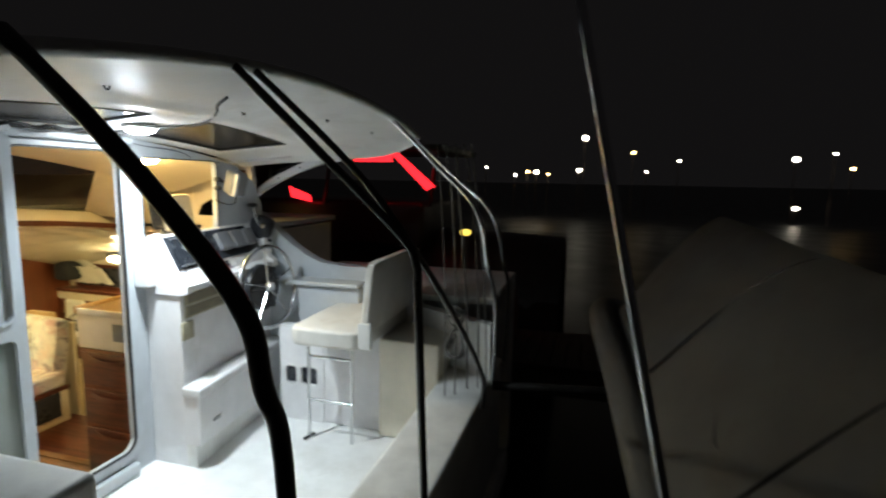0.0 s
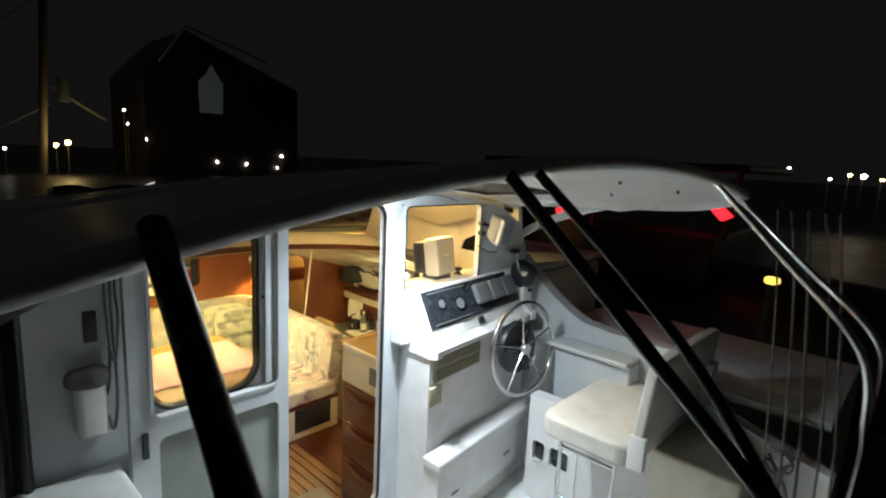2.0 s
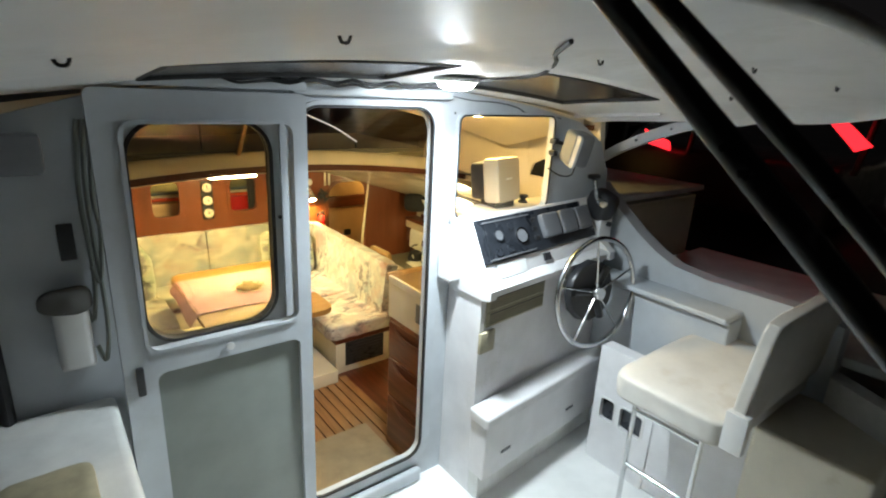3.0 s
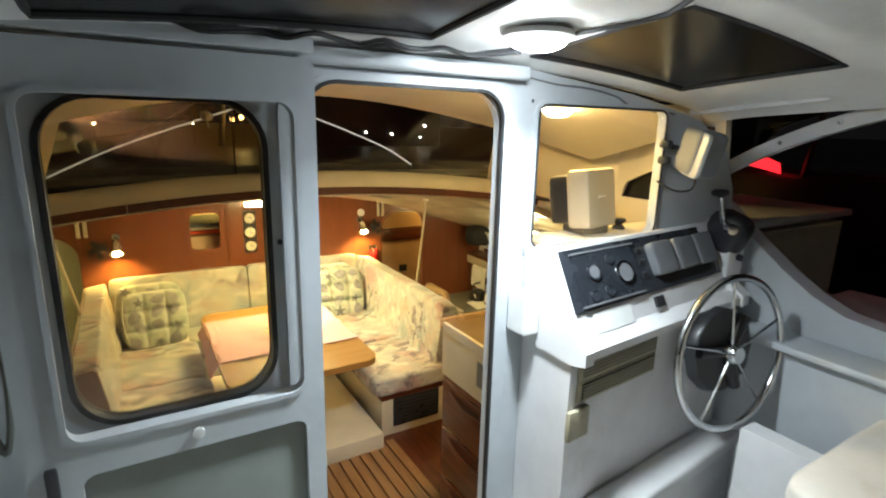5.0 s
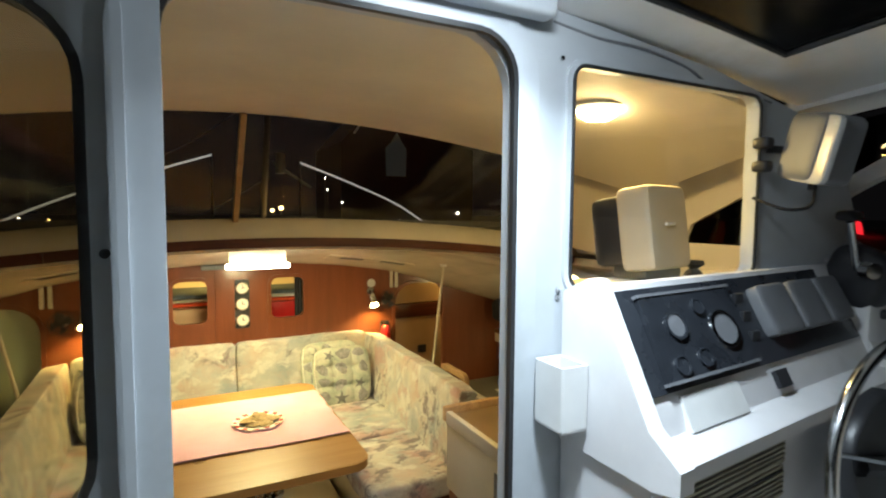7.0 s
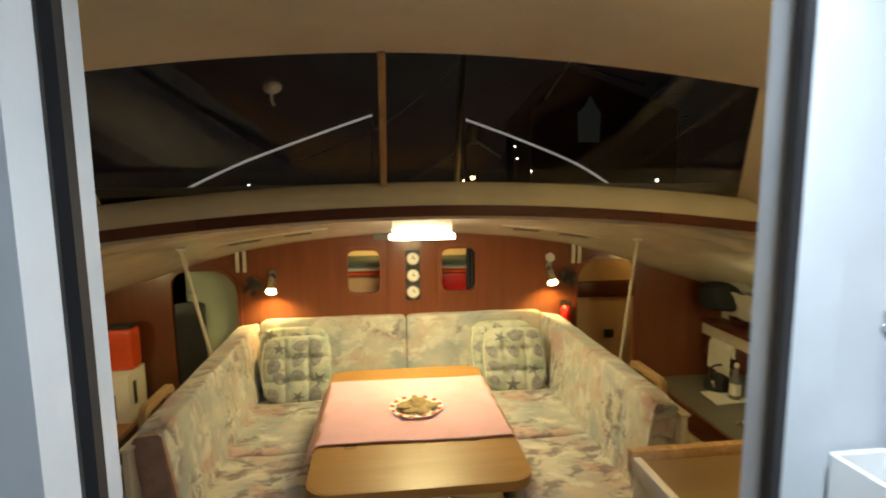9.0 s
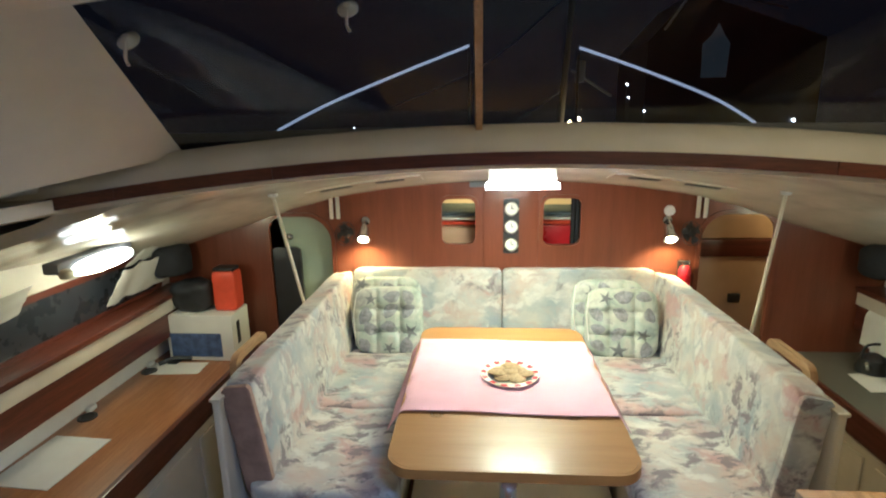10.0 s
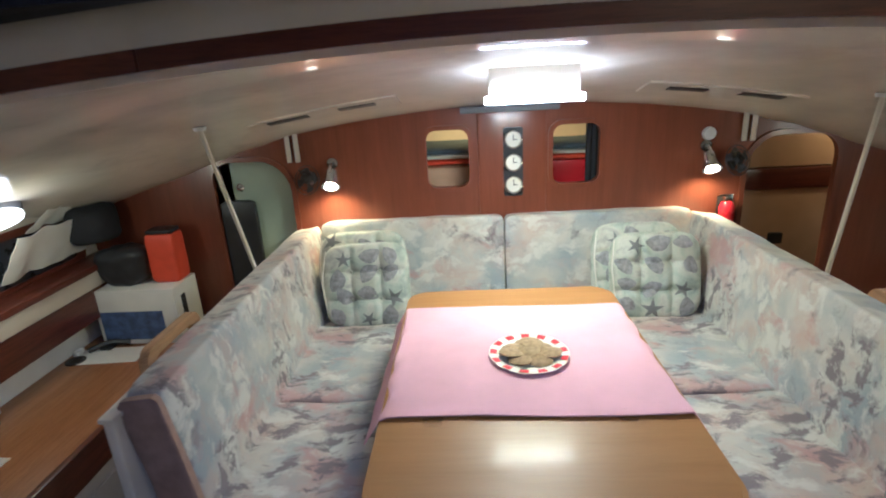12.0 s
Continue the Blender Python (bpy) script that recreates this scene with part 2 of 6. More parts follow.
def glass(name, tint=(1, 1, 1), rough=0.0):
    m, nt, b = node_mat(name)
    out = nt.nodes["Material Output"]
    nt.nodes.remove(b)
    tr, gl, lw, mx = (nt.nodes.new(k) for k in ("ShaderNodeBsdfTransparent", "ShaderNodeBsdfGlossy", "ShaderNodeLayerWeight", "ShaderNodeMixShader"))
    tr.inputs[0].default_value = (*tint, 1)
    gl.inputs["Roughness"].default_value = rough
    power, gain = nt.nodes.new("ShaderNodeMath"), nt.nodes.new("ShaderNodeMath")
    power.operation, gain.operation = "POWER", "MULTIPLY_ADD"
    lw.inputs["Blend"].default_value = 0.5
    nt.links.new(lw.outputs["Facing"], power.inputs[0])
    power.inputs[1].default_value = 5.0
    nt.links.new(power.outputs[0], gain.inputs[0])
    gain.inputs[1].default_value, gain.inputs[2].default_value = 0.92, 0.035
    nt.links.new(gain.outputs[0], mx.inputs[0])
    nt.links.new(tr.outputs[0], mx.inputs[1])
    nt.links.new(gl.outputs[0], mx.inputs[2])
    nt.links.new(mx.outputs[0], out.inputs["Surface"])
    return m


def glow(name, colour, strength):
    m, nt, b = node_mat(name)
    b.inputs["Base Color"].default_value = (*colour, 1)
    b.inputs["Emission Color"].default_value = (*colour, 1)
    b.inputs["Emission Strength"].default_value = strength
    return m


GELCOAT = plain("white_gelcoat", (0.72, 0.71, 0.72), 0.34, vary=0.10, scale=5, grain=150, relief=0.06, stain=(0.56, 0.55, 0.52))
BULKHEAD = plain("light_grey_gelcoat", (0.50, 0.53, 0.56), 0.36, vary=0.10, scale=5, grain=150, relief=0.06, stain=(0.43, 0.45, 0.46))
STAINED = plain("stained_cream_gelcoat", (0.74, 0.69, 0.58), 0.45, vary=0.12, scale=4, grain=150, relief=0.15, stain=(0.50, 0.42, 0.28))
SOLE_WHITE = plain("white_nonskid_sole", (0.83, 0.83, 0.82), 0.5, vary=0.08, scale=6, grain=190, relief=0.3, stain=(0.70, 0.69, 0.66))
HARDTOP = plain("matt_white_hardtop", (0.80, 0.80, 0.79), 0.46, vary=0.08, scale=4, grain=120, relief=0.10, stain=(0.66, 0.65, 0.62))
GELCOAT_WORN = plain("worn_deck_gelcoat", (0.72, 0.72, 0.70), 0.5, vary=0.16, scale=6, grain=190, relief=0.3, stain=(0.48, 0.47, 0.43))
LINER = plain("glossy_headliner", (0.76, 0.70, 0.58), 0.14, vary=0.08, scale=3.5, grain=24, relief=0.22, stain=(0.58, 0.53, 0.45))
VINYL_LINER = plain("foam_backed_vinyl_liner", (0.72, 0.65, 0.53), 0.62, vary=0.10, scale=4, grain=170, relief=0.35)
CREAM = plain("cream_laminate", (0.66, 0.60, 0.49), 0.42, vary=0.10, scale=4, grain=120, relief=0.1)
MAHOGANY = wood("mahogany_upright", (0.150, 0.043, 0.017), (0.205, 0.061, 0.025), "z", 0.30, 0.55, 0.25, 0.15)
MAHOGANY_X = wood("mahogany_along_x", (0.060, 0.016, 0.009), (0.17, 0.045, 0.020), "x")
MAHOGANY_Y = wood("mahogany_along_y", (0.060, 0.016, 0.009), (0.17, 0.045, 0.020), "y")
TEAK = wood("teak_table", (0.315, 0.160, 0.044), (0.375, 0.200, 0.060), "x", 0.40, 0.45, 0.10, 0.10)
TEAK_Y = wood("teak_desk", (0.30, 0.125, 0.036), (0.42, 0.195, 0.062), "y", 0.34)
OAK_Y = wood("light_oak_along_y", (0.34, 0.20, 0.09), (0.58, 0.38, 0.19), "y", 0.4)
SOLE = wood("teak_sole_plank", (0.22, 0.105, 0.04), (0.40, 0.21, 0.085), "y", 0.4)
FABRIC = upholstery()
SHELLS = shell_print()
BROWN_PIPE = plain("faded_brown_fabric", (0.30, 0.20, 0.16), 0.9, vary=0.3, scale=14, grain=350, relief=0.3)
PINK = plain("pink_cotton", (0.69, 0.42, 0.52), 0.92, vary=0.10, scale=5, grain=480, relief=0.3)
BLACK_RUBBER = plain("black_rubber", (0.018, 0.018, 0.020), 0.55, vary=0.2)
BLACK_PLASTIC = plain("black_plastic", (0.025, 0.026, 0.030), 0.4, vary=0.25, relief=0.1)
PANEL_BLACK = plain("instrument_panel_black", (0.030, 0.034, 0.042), 0.28, vary=0.3, relief=0.08)
COVER_GREY = plain("grey_instrument_cover", (0.17, 0.175, 0.19), 0.5, vary=0.15, relief=0.1)
STEEL = plain("polished_steel", (0.62, 0.63, 0.64), 0.16, 1.0, vary=0.1, scale=20, grain=200, relief=0.03)
DARK_TUBE = plain("black_painted_tube", (0.035, 0.032, 0.030), 0.32, 0.3, vary=0.3, scale=30, relief=0.08)
FROST = plain("smoked_acrylic", (0.235, 0.255, 0.235), 0.42, vary=0.14, scale=5, grain=40, relief=0.05, stain=(0.27, 0.28, 0.25))
BEIGE_PLASTIC = plain("beige_speaker_plastic", (0.50, 0.44, 0.33), 0.5, vary=0.1)
TAN_GRILLE = plain("aged_cream_grille", (0.40, 0.36, 0.25), 0.5, vary=0.2, scale=20)
WHITE_PLASTIC = plain("white_plastic", (0.72, 0.72, 0.71), 0.4, vary=0.06)
MAT_TAN = plain("tan_carpet", (0.34, 0.25, 0.14), 0.95, vary=0.2, scale=8, grain=300, relief=0.6)
MINT = plain("pale_mint_laminate", (0.40, 0.48, 0.38), 0.5, vary=0.1, scale=3)
RED_PAINT = plain("red_enamel", (0.50, 0.012, 0.014), 0.28, vary=0.15, coat=0.4)
ORANGE = plain("orange_plastic", (0.72, 0.085, 0.018), 0.45, vary=0.12)
PAPER = plain("white_paper", (0.74, 0.73, 0.68), 0.85, vary=0.05)
NAVY = plain("black_cloth", (0.022, 0.023, 0.028), 0.9, vary=0.2)
COOKIE = plain("baked_cookie", (0.36, 0.265, 0.145), 0.9, vary=0.3, scale=60, grain=200, relief=0.8)
SEAT_VINYL = plain("white_seat_vinyl", (0.64, 0.62, 0.58), 0.5, vary=0.10, scale=7, grain=230, relief=0.25, stain=(0.50, 0.44, 0.36))
ROPE_GREY = plain("weathered_rope", (0.13, 0.125, 0.115), 0.9, vary=0.25, scale=30, grain=220, relief=0.8)
PANE = glass("clear_pane")
DOOR_PANE = glass("aged_door_pane", (0.80, 0.77, 0.68))
SMOKED = glass("smoked_hatch_pane", (0.10, 0.11, 0.12))
HATCH_PANE = glass("dusty_hatch_pane", (0.06, 0.06, 0.06), 0.22)
COUNTER_DARK = plain("dark_grey_laminate", (0.15, 0.15, 0.125), 0.34, vary=0.08, scale=5, grain=120, relief=0.05)
GALLEY_TOP = plain("brown_cabinet_top", (0.22, 0.145, 0.075), 0.4, vary=0.2, scale=8)
CANVAS = plain("weathered_grey_canvas", (0.11, 0.107, 0.10), 0.9, vary=0.2, scale=3, grain=260, relief=0.4, stain=(0.08, 0.07, 0.06))
DOCK_WOOD = wood("weathered_dock_plank", (0.07, 0.06, 0.05), (0.16, 0.14, 0.12), "x", 0.8, coat=0.0)
DARK_HULL = plain("dark_topsides", (0.030, 0.024, 0.022), 0.35, vary=0.2)
TREE_DARK = plain("weathered_pole_wood", (0.16, 0.13, 0.10), 0.9, vary=0.3, scale=12)
CLEAR = glass("clear_plastic", (0.90, 0.90, 0.90), 0.08)
RED_STRIPE = plain("red_printed_paper", (0.58, 0.05, 0.06), 0.8, vary=0.1)
BULB_COOL = glow("lit_cool_diffuser", (0.84, 0.94, 1.0), 95.0)
BULB_BAR = glow("lit_tube", (1.0, 0.90, 0.60), 80.0)
BULB_HULL = glow("lit_oval_glass", (1.0, 0.86, 0.52), 7.5)
BULB_WARM = glow("lit_warm_diffuser", (1.0, 0.74, 0.32), 100.0)
NEON_RED = glow("red_light_strip", (1.0, 0.02, 0.03), 1.2)
LAMP_WHITE = glow("distant_white_lamp", (1.0, 0.93, 0.75), 9.0)
LAMP_ORANGE = glow("distant_orange_lamp", (1.0, 0.62, 0.22), 9.0)
LAMP_DIM = glow("distant_dim_window", (0.70, 0.85, 0.78), 0.009)
FROSTED = plain("clear_worn_plastic", (0.55, 0.55, 0.53), 0.25)


# ---- saloon shell ----
CX = 0.14


def fore_ceiling_z(x, y):
    return 1.540 - 0.145 * (y - 1.45) - 0.078 * (x - CX) ** 2


def roof_z(x, y):
    return 2.060 - 0.030 * max(y, 0.0) - 0.078 * (x - 0.05) ** 2


def hardtop_z(x, y):
    return 2.105 + 0.10 * max(0.0, -y - 0.12) ** 0.9 - (0.060 + 0.017 * max(0.0, -y)) * x * x


# aft bulkhead with door, port window and helm window
DOOR = (-0.304, 0.300, 0.300, 2.012)
GLASS_PORT = (-0.832, 1.225, -0.400, 1.950)
GLASS_HELM = (0.447, 1.512, 1.082, 1.985)
outline = [(-1.34, 0.05), (1.597, 0.05), (1.597, 1.66), (1.50, 1.84), (1.30, 1.95), (0.9, 2.03), (0.4, 2.085), (-0.4, 2.085), (-0.9, 2.03), (-1.34, 1.90)]
bm = sheet([outline, rrect(*DOOR, [0.03, 0.07, 0.11, 0.09]), rrect(*GLASS_PORT, 0.10), rrect(*GLASS_HELM, [0.02, 0.02, 0.045, 0.055])],
           lambda u, v: (u, -0.062, v), (0, 0.026, 0))
wall_aft = solid("wall_aft", bm, BULKHEAD, "white moulded gelcoat bulkhead with door and windows", "wall", "structure")

door_frame = thing("door_frame", (0, -0.06, 0.29), "white rounded companionway surround with black rubber seal", "door frame", kind="structure")
part("surround", frame_y(*DOOR, 0.085, 0.060, -0.074, -0.0635), BULKHEAD, door_frame)
part("inner_lip", frame_y(*DOOR, 0.085, 0.016, -0.084, -0.073), BULKHEAD, door_frame)
part("seal", frame_y(DOOR[0] + 0.008, DOOR[1] + 0.008, DOOR[2] - 0.008, DOOR[3] - 0.008, 0.077, 0.010, -0.087, -0.074), BLACK_RUBBER, door_frame, "black rubber seal")
part("lintel", box(-0.33, -0.118, 2.045, 0.37, -0.073, 2.085, 0.012, 3), BULKHEAD, door_frame)
part("threshold", box(-0.29, -0.11, 0.16, 0.29, -0.076, 0.230, 0.012, 3), BULKHEAD, door_frame)

window_port = thing("window_port", (-0.62, -0.03, 1.2), "rounded clear window in the white aft bulkhead", "window", kind="structure")
part("window_seal", frame_y(GLASS_PORT[0] + 0.002, GLASS_PORT[1] + 0.002, GLASS_PORT[2] - 0.002, GLASS_PORT[3] - 0.002, 0.10, 0.013, -0.068, -0.028), BLACK_RUBBER, window_port, "black rubber seal")
p = part("pane", sheet([rrect(-0.83, 1.227, -0.402, 1.948, 0.10)], lambda u, v: (u, -0.050, v), (0, 0.005, 0)), DOOR_PANE, window_port)
p.visible_shadow = False
window_helm = thing("window_helm", (0.79, -0.03, 1.5), "clear window above the helm console", "window", kind="structure")
part("window_frame", frame_y(GLASS_HELM[0] + 0.002, GLASS_HELM[1] + 0.002, GLASS_HELM[2] - 0.002, GLASS_HELM[3] - 0.002, 0.035, 0.014, -0.070, -0.030), BULKHEAD, window_helm)
part("window_seal", tube([(u, -0.071, v) for u, v in rrect(GLASS_HELM[0] + 0.004, GLASS_HELM[1] + 0.004, GLASS_HELM[2] - 0.004, GLASS_HELM[3] - 0.004, 0.034)], 0.004, 6, closed=True), BLACK_RUBBER, window_helm)
p = part("pane", sheet([rrect(0.449, 1.514, 1.080, 1.983, 0.035)], lambda u, v: (u, -0.050, v), (0, 0.005, 0)), PANE, window_helm)
p.visible_shadow = False

# sliding companionway door, pushed open to port
slider = thing("sliding_door", (-0.6, -0.12, 0.25), "white sliding door pushed open, clear upper pane, smoked lower panel", "door", kind="structure")
part("door_panel", sheet([rrect(-0.925, 0.25, -0.296, 2.050, 0.02), rrect(-0.852, 1.238, -0.343, 1.958, [0.03, 0.03, 0.05, 0.04]), rrect(-0.832, 0.32, -0.345, 1.158, 0.03)],
                        lambda u, v: (u, -0.150, v), (0, 0.040, 0)), BULKHEAD, slider)
part("lower_panel", box(-0.845, -0.132, 0.31, -0.334, -0.122, 1.168, 0.002), FROST, slider, "greenish smoked acrylic panel")
p = part("pane", box(-0.86, -0.126, 1.23, -0.336, -0.120, 1.965, 0.0), PANE, slider)
p.visible_shadow = False
part("bead", frame_y(-0.846, 1.244, -0.349, 1.952, 0.035, 0.012, -0.157, -0.149), BULKHEAD, slider)
part("latch", box(-0.893, -0.168, 1.10, -0.870, -0.150, 1.20, 0.006), BLACK_PLASTIC, slider, "black plastic latch")
part("catch", lathe([(0.0, 0.0), (0.014, 0.0), (0.014, 0.008), (0.0, 0.010)], pose(-0.60, -0.150, 1.197, 90, 0, 0), 12), WHITE_PLASTIC, slider)
solid("rubber_stop", lathe([(0.0, 0.0), (0.007, 0.0), (0.007, 0.006), (0.0, 0.007)], pose(-0.372, -0.063, 1.615, 90, 0, 0), 10), BLACK_PLASTIC, "small dark rubber stop on the bulkhead", "door stop")
for sx, sz in ((0.425, 1.515), (0.425, 1.99), (0.424, 1.50)):
    solid("screw", lathe([(0.0, 0.0), (0.006, 0.0), (0.005, 0.003), (0.0, 0.004)], pose(sx, -0.0625, sz, 90, 0, 0), 10), STEEL, "small steel screw beside the helm window", "screw")
solid("door_track", box(-1.10, -0.17, 2.060, -0.30, -0.058, 2.090, 0.008), BULKHEAD, "white sliding door track along the bulkhead", "track", "structure")
rope = [(-1.10 + 1.25 * i / 22, -0.172 + 0.010 * math.sin(i * 1.7), 2.095 + 0.007 * math.sin(i * 2.3)) for i in range(23)]
rope += [(x, y, hardtop_z(x, y) - 0.008) for x, y in ((0.22, -0.24), (0.25, -0.42), (0.30, -0.62), (0.12, -0.86), (-0.02, -0.98), (-0.16, -1.14))]
solid("cable", tube(smooth_path(rope, 3), 0.006, 6), BLACK_RUBBER, "black cable tacked under the cockpit hardtop", "cable")
solid("cable", tube(smooth_path([(a - 0.004, b - 0.015, c - 0.008 + 0.005 * math.sin(i)) for i, (a, b, c) in enumerate(rope[:24])], 3), 0.0045, 6), BLACK_RUBBER, "thin black cable along the door track", "cable")
solid("cable", tube(smooth_path([(0.40, -0.06, 2.06), (0.52, -0.062, 2.045), (0.66, -0.065, 2.04), (0.80, -0.062, 2.02), (0.88, -0.065, 1.99), (1.02, -0.062, 1.985), (1.12, -0.07, 1.97)], 4), 0.0035, 6), COVER_GREY, "thin grey wire stapled above the helm window", "cable")

# saloon roof, windscreen and cabin sides
def ws_top(x):
    return Vector((x, 1.10 - 0.30 * (x - 0.1) ** 2, roof_z(x, 1.1) - 0.080 * (x - 0.1) ** 2))


def ws_low(x):
    return Vector((x, 1.45 - 0.06 * (x - CX) ** 2, 1.645 - 0.040 * (x - CX) ** 2))


TL, TR, LL, LR_ = -0.86, 0.98, -1.00, 1.30
solid("ceiling", surface(lambda u, v: Vector((-1.30 + 2.7 * u, 0.0, roof_z(-1.30 + 2.7 * u, 0.0))).lerp(ws_top(-1.30 + 2.7 * u), v), 28, 8, (0, 0, 0.04)), VINYL_LINER, "cream vinyl saloon headliner", "ceiling", "structure")
windscreen = thing("windscreen", (0, 1.3, 1.6), "wide curved dark windscreen with a wooden mullion", "window", kind="structure")
for ta, tb, la, lb in ((TL, -0.055, LL, -0.055), (-0.055, TR, -0.055, LR_)):
    p = part("pane", surface(lambda u, v: ws_low(la + (lb - la) * u).lerp(ws_top(ta + (tb - ta) * u), v), 14, 4, (0, 0.004, 0.003)), PANE, windscreen)
    p.visible_shadow = False
mull = [ws_low(-0.055) + Vector((0, -0.014, -0.01)), ws_top(-0.055) + Vector((0, -0.014, 0.0))]
part("mullion", tube(mull, 0.015, 4), OAK_Y, windscreen, "varnished wooden mullion")
# padded corners on either side of the glass
for nm, xt, xl, sg in (("port", TL, LL, -1), ("starboard", TR, LR_, 1)):
    xo = -1.36 if sg < 0 else 1.58
    solid("windscreen_corner_" + nm, surface(lambda u, v: (ws_low(xl).lerp(ws_top(xt), 1.10 * v - 0.10)).lerp(Vector((xo, 0.55 - 0.1 * v, 1.44 + 0.52 * v)), u), 10, 8, (sg * 0.03, 0.04, 0)), VINYL_LINER, "padded cream corner beside the windscreen", "wall", "structure")
    solid("wall_cabin_" + nm, sheet([[(-0.05, 1.40), (0.62, 1.40), (0.60, 2.0), (-0.05, 2.04)]]+ [[(0.06, 1.60), (0.50, 1.60), (0.34, 1.84), (0.06, 1.86)]] if sg < 0 else [[(-0.05, 1.40), (0.62, 1.40), (0.60, 2.0), (-0.05, 2.04)], [(0.10, 1.56), (0.54, 1.56), (0.50, 1.64), (0.10, 1.82)]],
                                    lambda u, v: (xo - sg * 0.25 * max(v - 1.62, 0), u, v), (sg * 0.04, 0, 0)), VINYL_LINER, "cream vinyl cabin side with a dark window", "wall", "structure")
    p = solid("window_side_" + nm, sheet([[(0.055, 1.595), (0.505, 1.595), (0.345, 1.845), (0.055, 1.865)] if sg < 0 else [(0.095, 1.555), (0.545, 1.555), (0.505, 1.645), (0.095, 1.825)]], lambda u, v: (xo + sg * 0.018 - sg * 0.25 * max(v - 1.62, 0), u, v), (sg * 0.004, 0, 0)), SMOKED, "smoked cabin side window", "window", "structure")
    p.visible_shadow = False
    solid("trim_side_" + nm, box(xo - sg * 0.10, 0.0, 1.90, xo - sg * 0.075, 0.55, 1.93, 0.004), MAHOGANY_Y, "mahogany strip on the cabin side", "trim", "structure")


def header_y(x):
    return 1.45 - 0.06 * (x - CX) ** 2 - 0.045


def header_z(x):
    return 1.563 - 0.052 * (x - CX) ** 2


def arc_strip(x0, x1, off, z0, z1, depth, n=24):
    return surface(lambda u, v: (x0 + (x1 - x0) * u, header_y(x0 + (x1 - x0) * u) + off, header_z(x0 + (x1 - x0) * u) + z0 + (z1 - z0) * v), n, 1, (0, depth, 0))


HX0, HX1 = -1.62, 1.90
solid("windscreen_sill", surface(lambda u, v: (HX0 + (HX1 - HX0) * u, header_y(HX0 + (HX1 - HX0) * u) + 0.055 * (1 - math.sin(v * 1.57)) - 0.004, header_z(HX0 + (HX1 - HX0) * u) + 0.085 * (1 - v ** 1.6)), 30, 8, (0, 0.05, -0.005)), VINYL_LINER, "padded cream sill under the windscreen", "sill", "structure")
trim = thing("trim", (0, 1.4, 1.5), "dark mahogany trim strip under the windscreen sill", "trim", kind="structure")
for a, b in ((HX0, -1.184), (-1.18, -0.70), (-0.696, 0.98), (0.984, HX1)):
    part("strip", arc_strip(a, b, -0.008, -0.040, 0.0, 0.02), MAHOGANY_X, trim)
solid("header", surface(lambda u, v: (HX0 + (HX1 - HX0) * u, header_y(HX0 + (HX1 - HX0) * u) + 0.006 + 0.03 * v, header_z(HX0 + (HX1 - HX0) * u) - 0.02 - 0.035 * v), 30, 3, (0, 0.05, 0.01)), LINER, "cream moulded header below the windscreen", "header", "structure")


def fore_under(x, y):
    d = abs(x - CX)
    step = 0.020 * (1 / (1 + math.exp(-60 * (y - 1.78)))) + 0.014 * (1 / (1 + math.exp(-60 * (d - 1.22))))
    ribs = 0.018 * (1 / (1 + math.exp(-70 * (d - 1.46)))) + 0.016 * (1 / (1 + math.exp(-70 * (d - 1.66))))
    camber = 0.050 * max(0.0, math.sin(math.pi * min(1.0, max(0.0, (y - 1.50) / 1.50))))
    return fore_ceiling_z(x, y) - step - ribs + camber + 0.018


solid("fore_ceiling", surface(lambda u, v: (HX0 - 0.75 + (HX1 - HX0 + 1.5) * u, 1.42 + 1.70 * v, fore_under(HX0 - 0.75 + (HX1 - HX0 + 1.5) * u, 1.42 + 1.70 * v)), 70, 34, (0, 0, 0.05)), LINER, "glossy cream headliner over the dinette", "ceiling", "structure")
for nm, sg in (("port", -1), ("starboard", 1)):
    solid("hull_ceiling_aft_" + nm, box(CX + sg * 1.50, -0.05, 1.40, CX + sg * 2.6, 1.44, 1.44, 0.0), LINER, "cream moulded ceiling over the hull", "ceiling", "structure")
    solid("wall_hull_aft_" + nm, box(CX + sg * 1.20, -0.05, -0.6, CX + sg * 2.6, -0.01, 1.42, 0.0), CREAM, "cream partition at the aft end of the hull", "wall", "structure")
for sg in (-1, 1):
    vent = thing("ceiling_vent", (CX + sg * 0.85, 2.70, fore_under(CX + sg * 0.85, 2.70)), "cream recessed headliner vent with two dark slots", "vent", "headliner vents")
    part("surround", surface(lambda u, v: (CX + sg * (0.52 + 0.66 * u), 2.60 + 0.04 * u + 0.18 * v, fore_under(CX + sg * (0.52 + 0.66 * u), 2.60 + 0.04 * u + 0.18 * v) - 0.007), 12, 3, (0, 0, 0.012)), LINER, vent)
    for d0, d1 in ((0.62, 0.78), (0.92, 1.10)):
        part("slot", surface(lambda u, v: (CX + sg * (d0 + (d1 - d0) * u), 2.66 + 0.05 * v, fore_under(CX + sg * (d0 + (d1 - d0) * u), 2.66 + 0.05 * v) - 0.011), 6, 2, (0, 0, 0.006)), BLACK_PLASTIC, vent, "dark open slot")

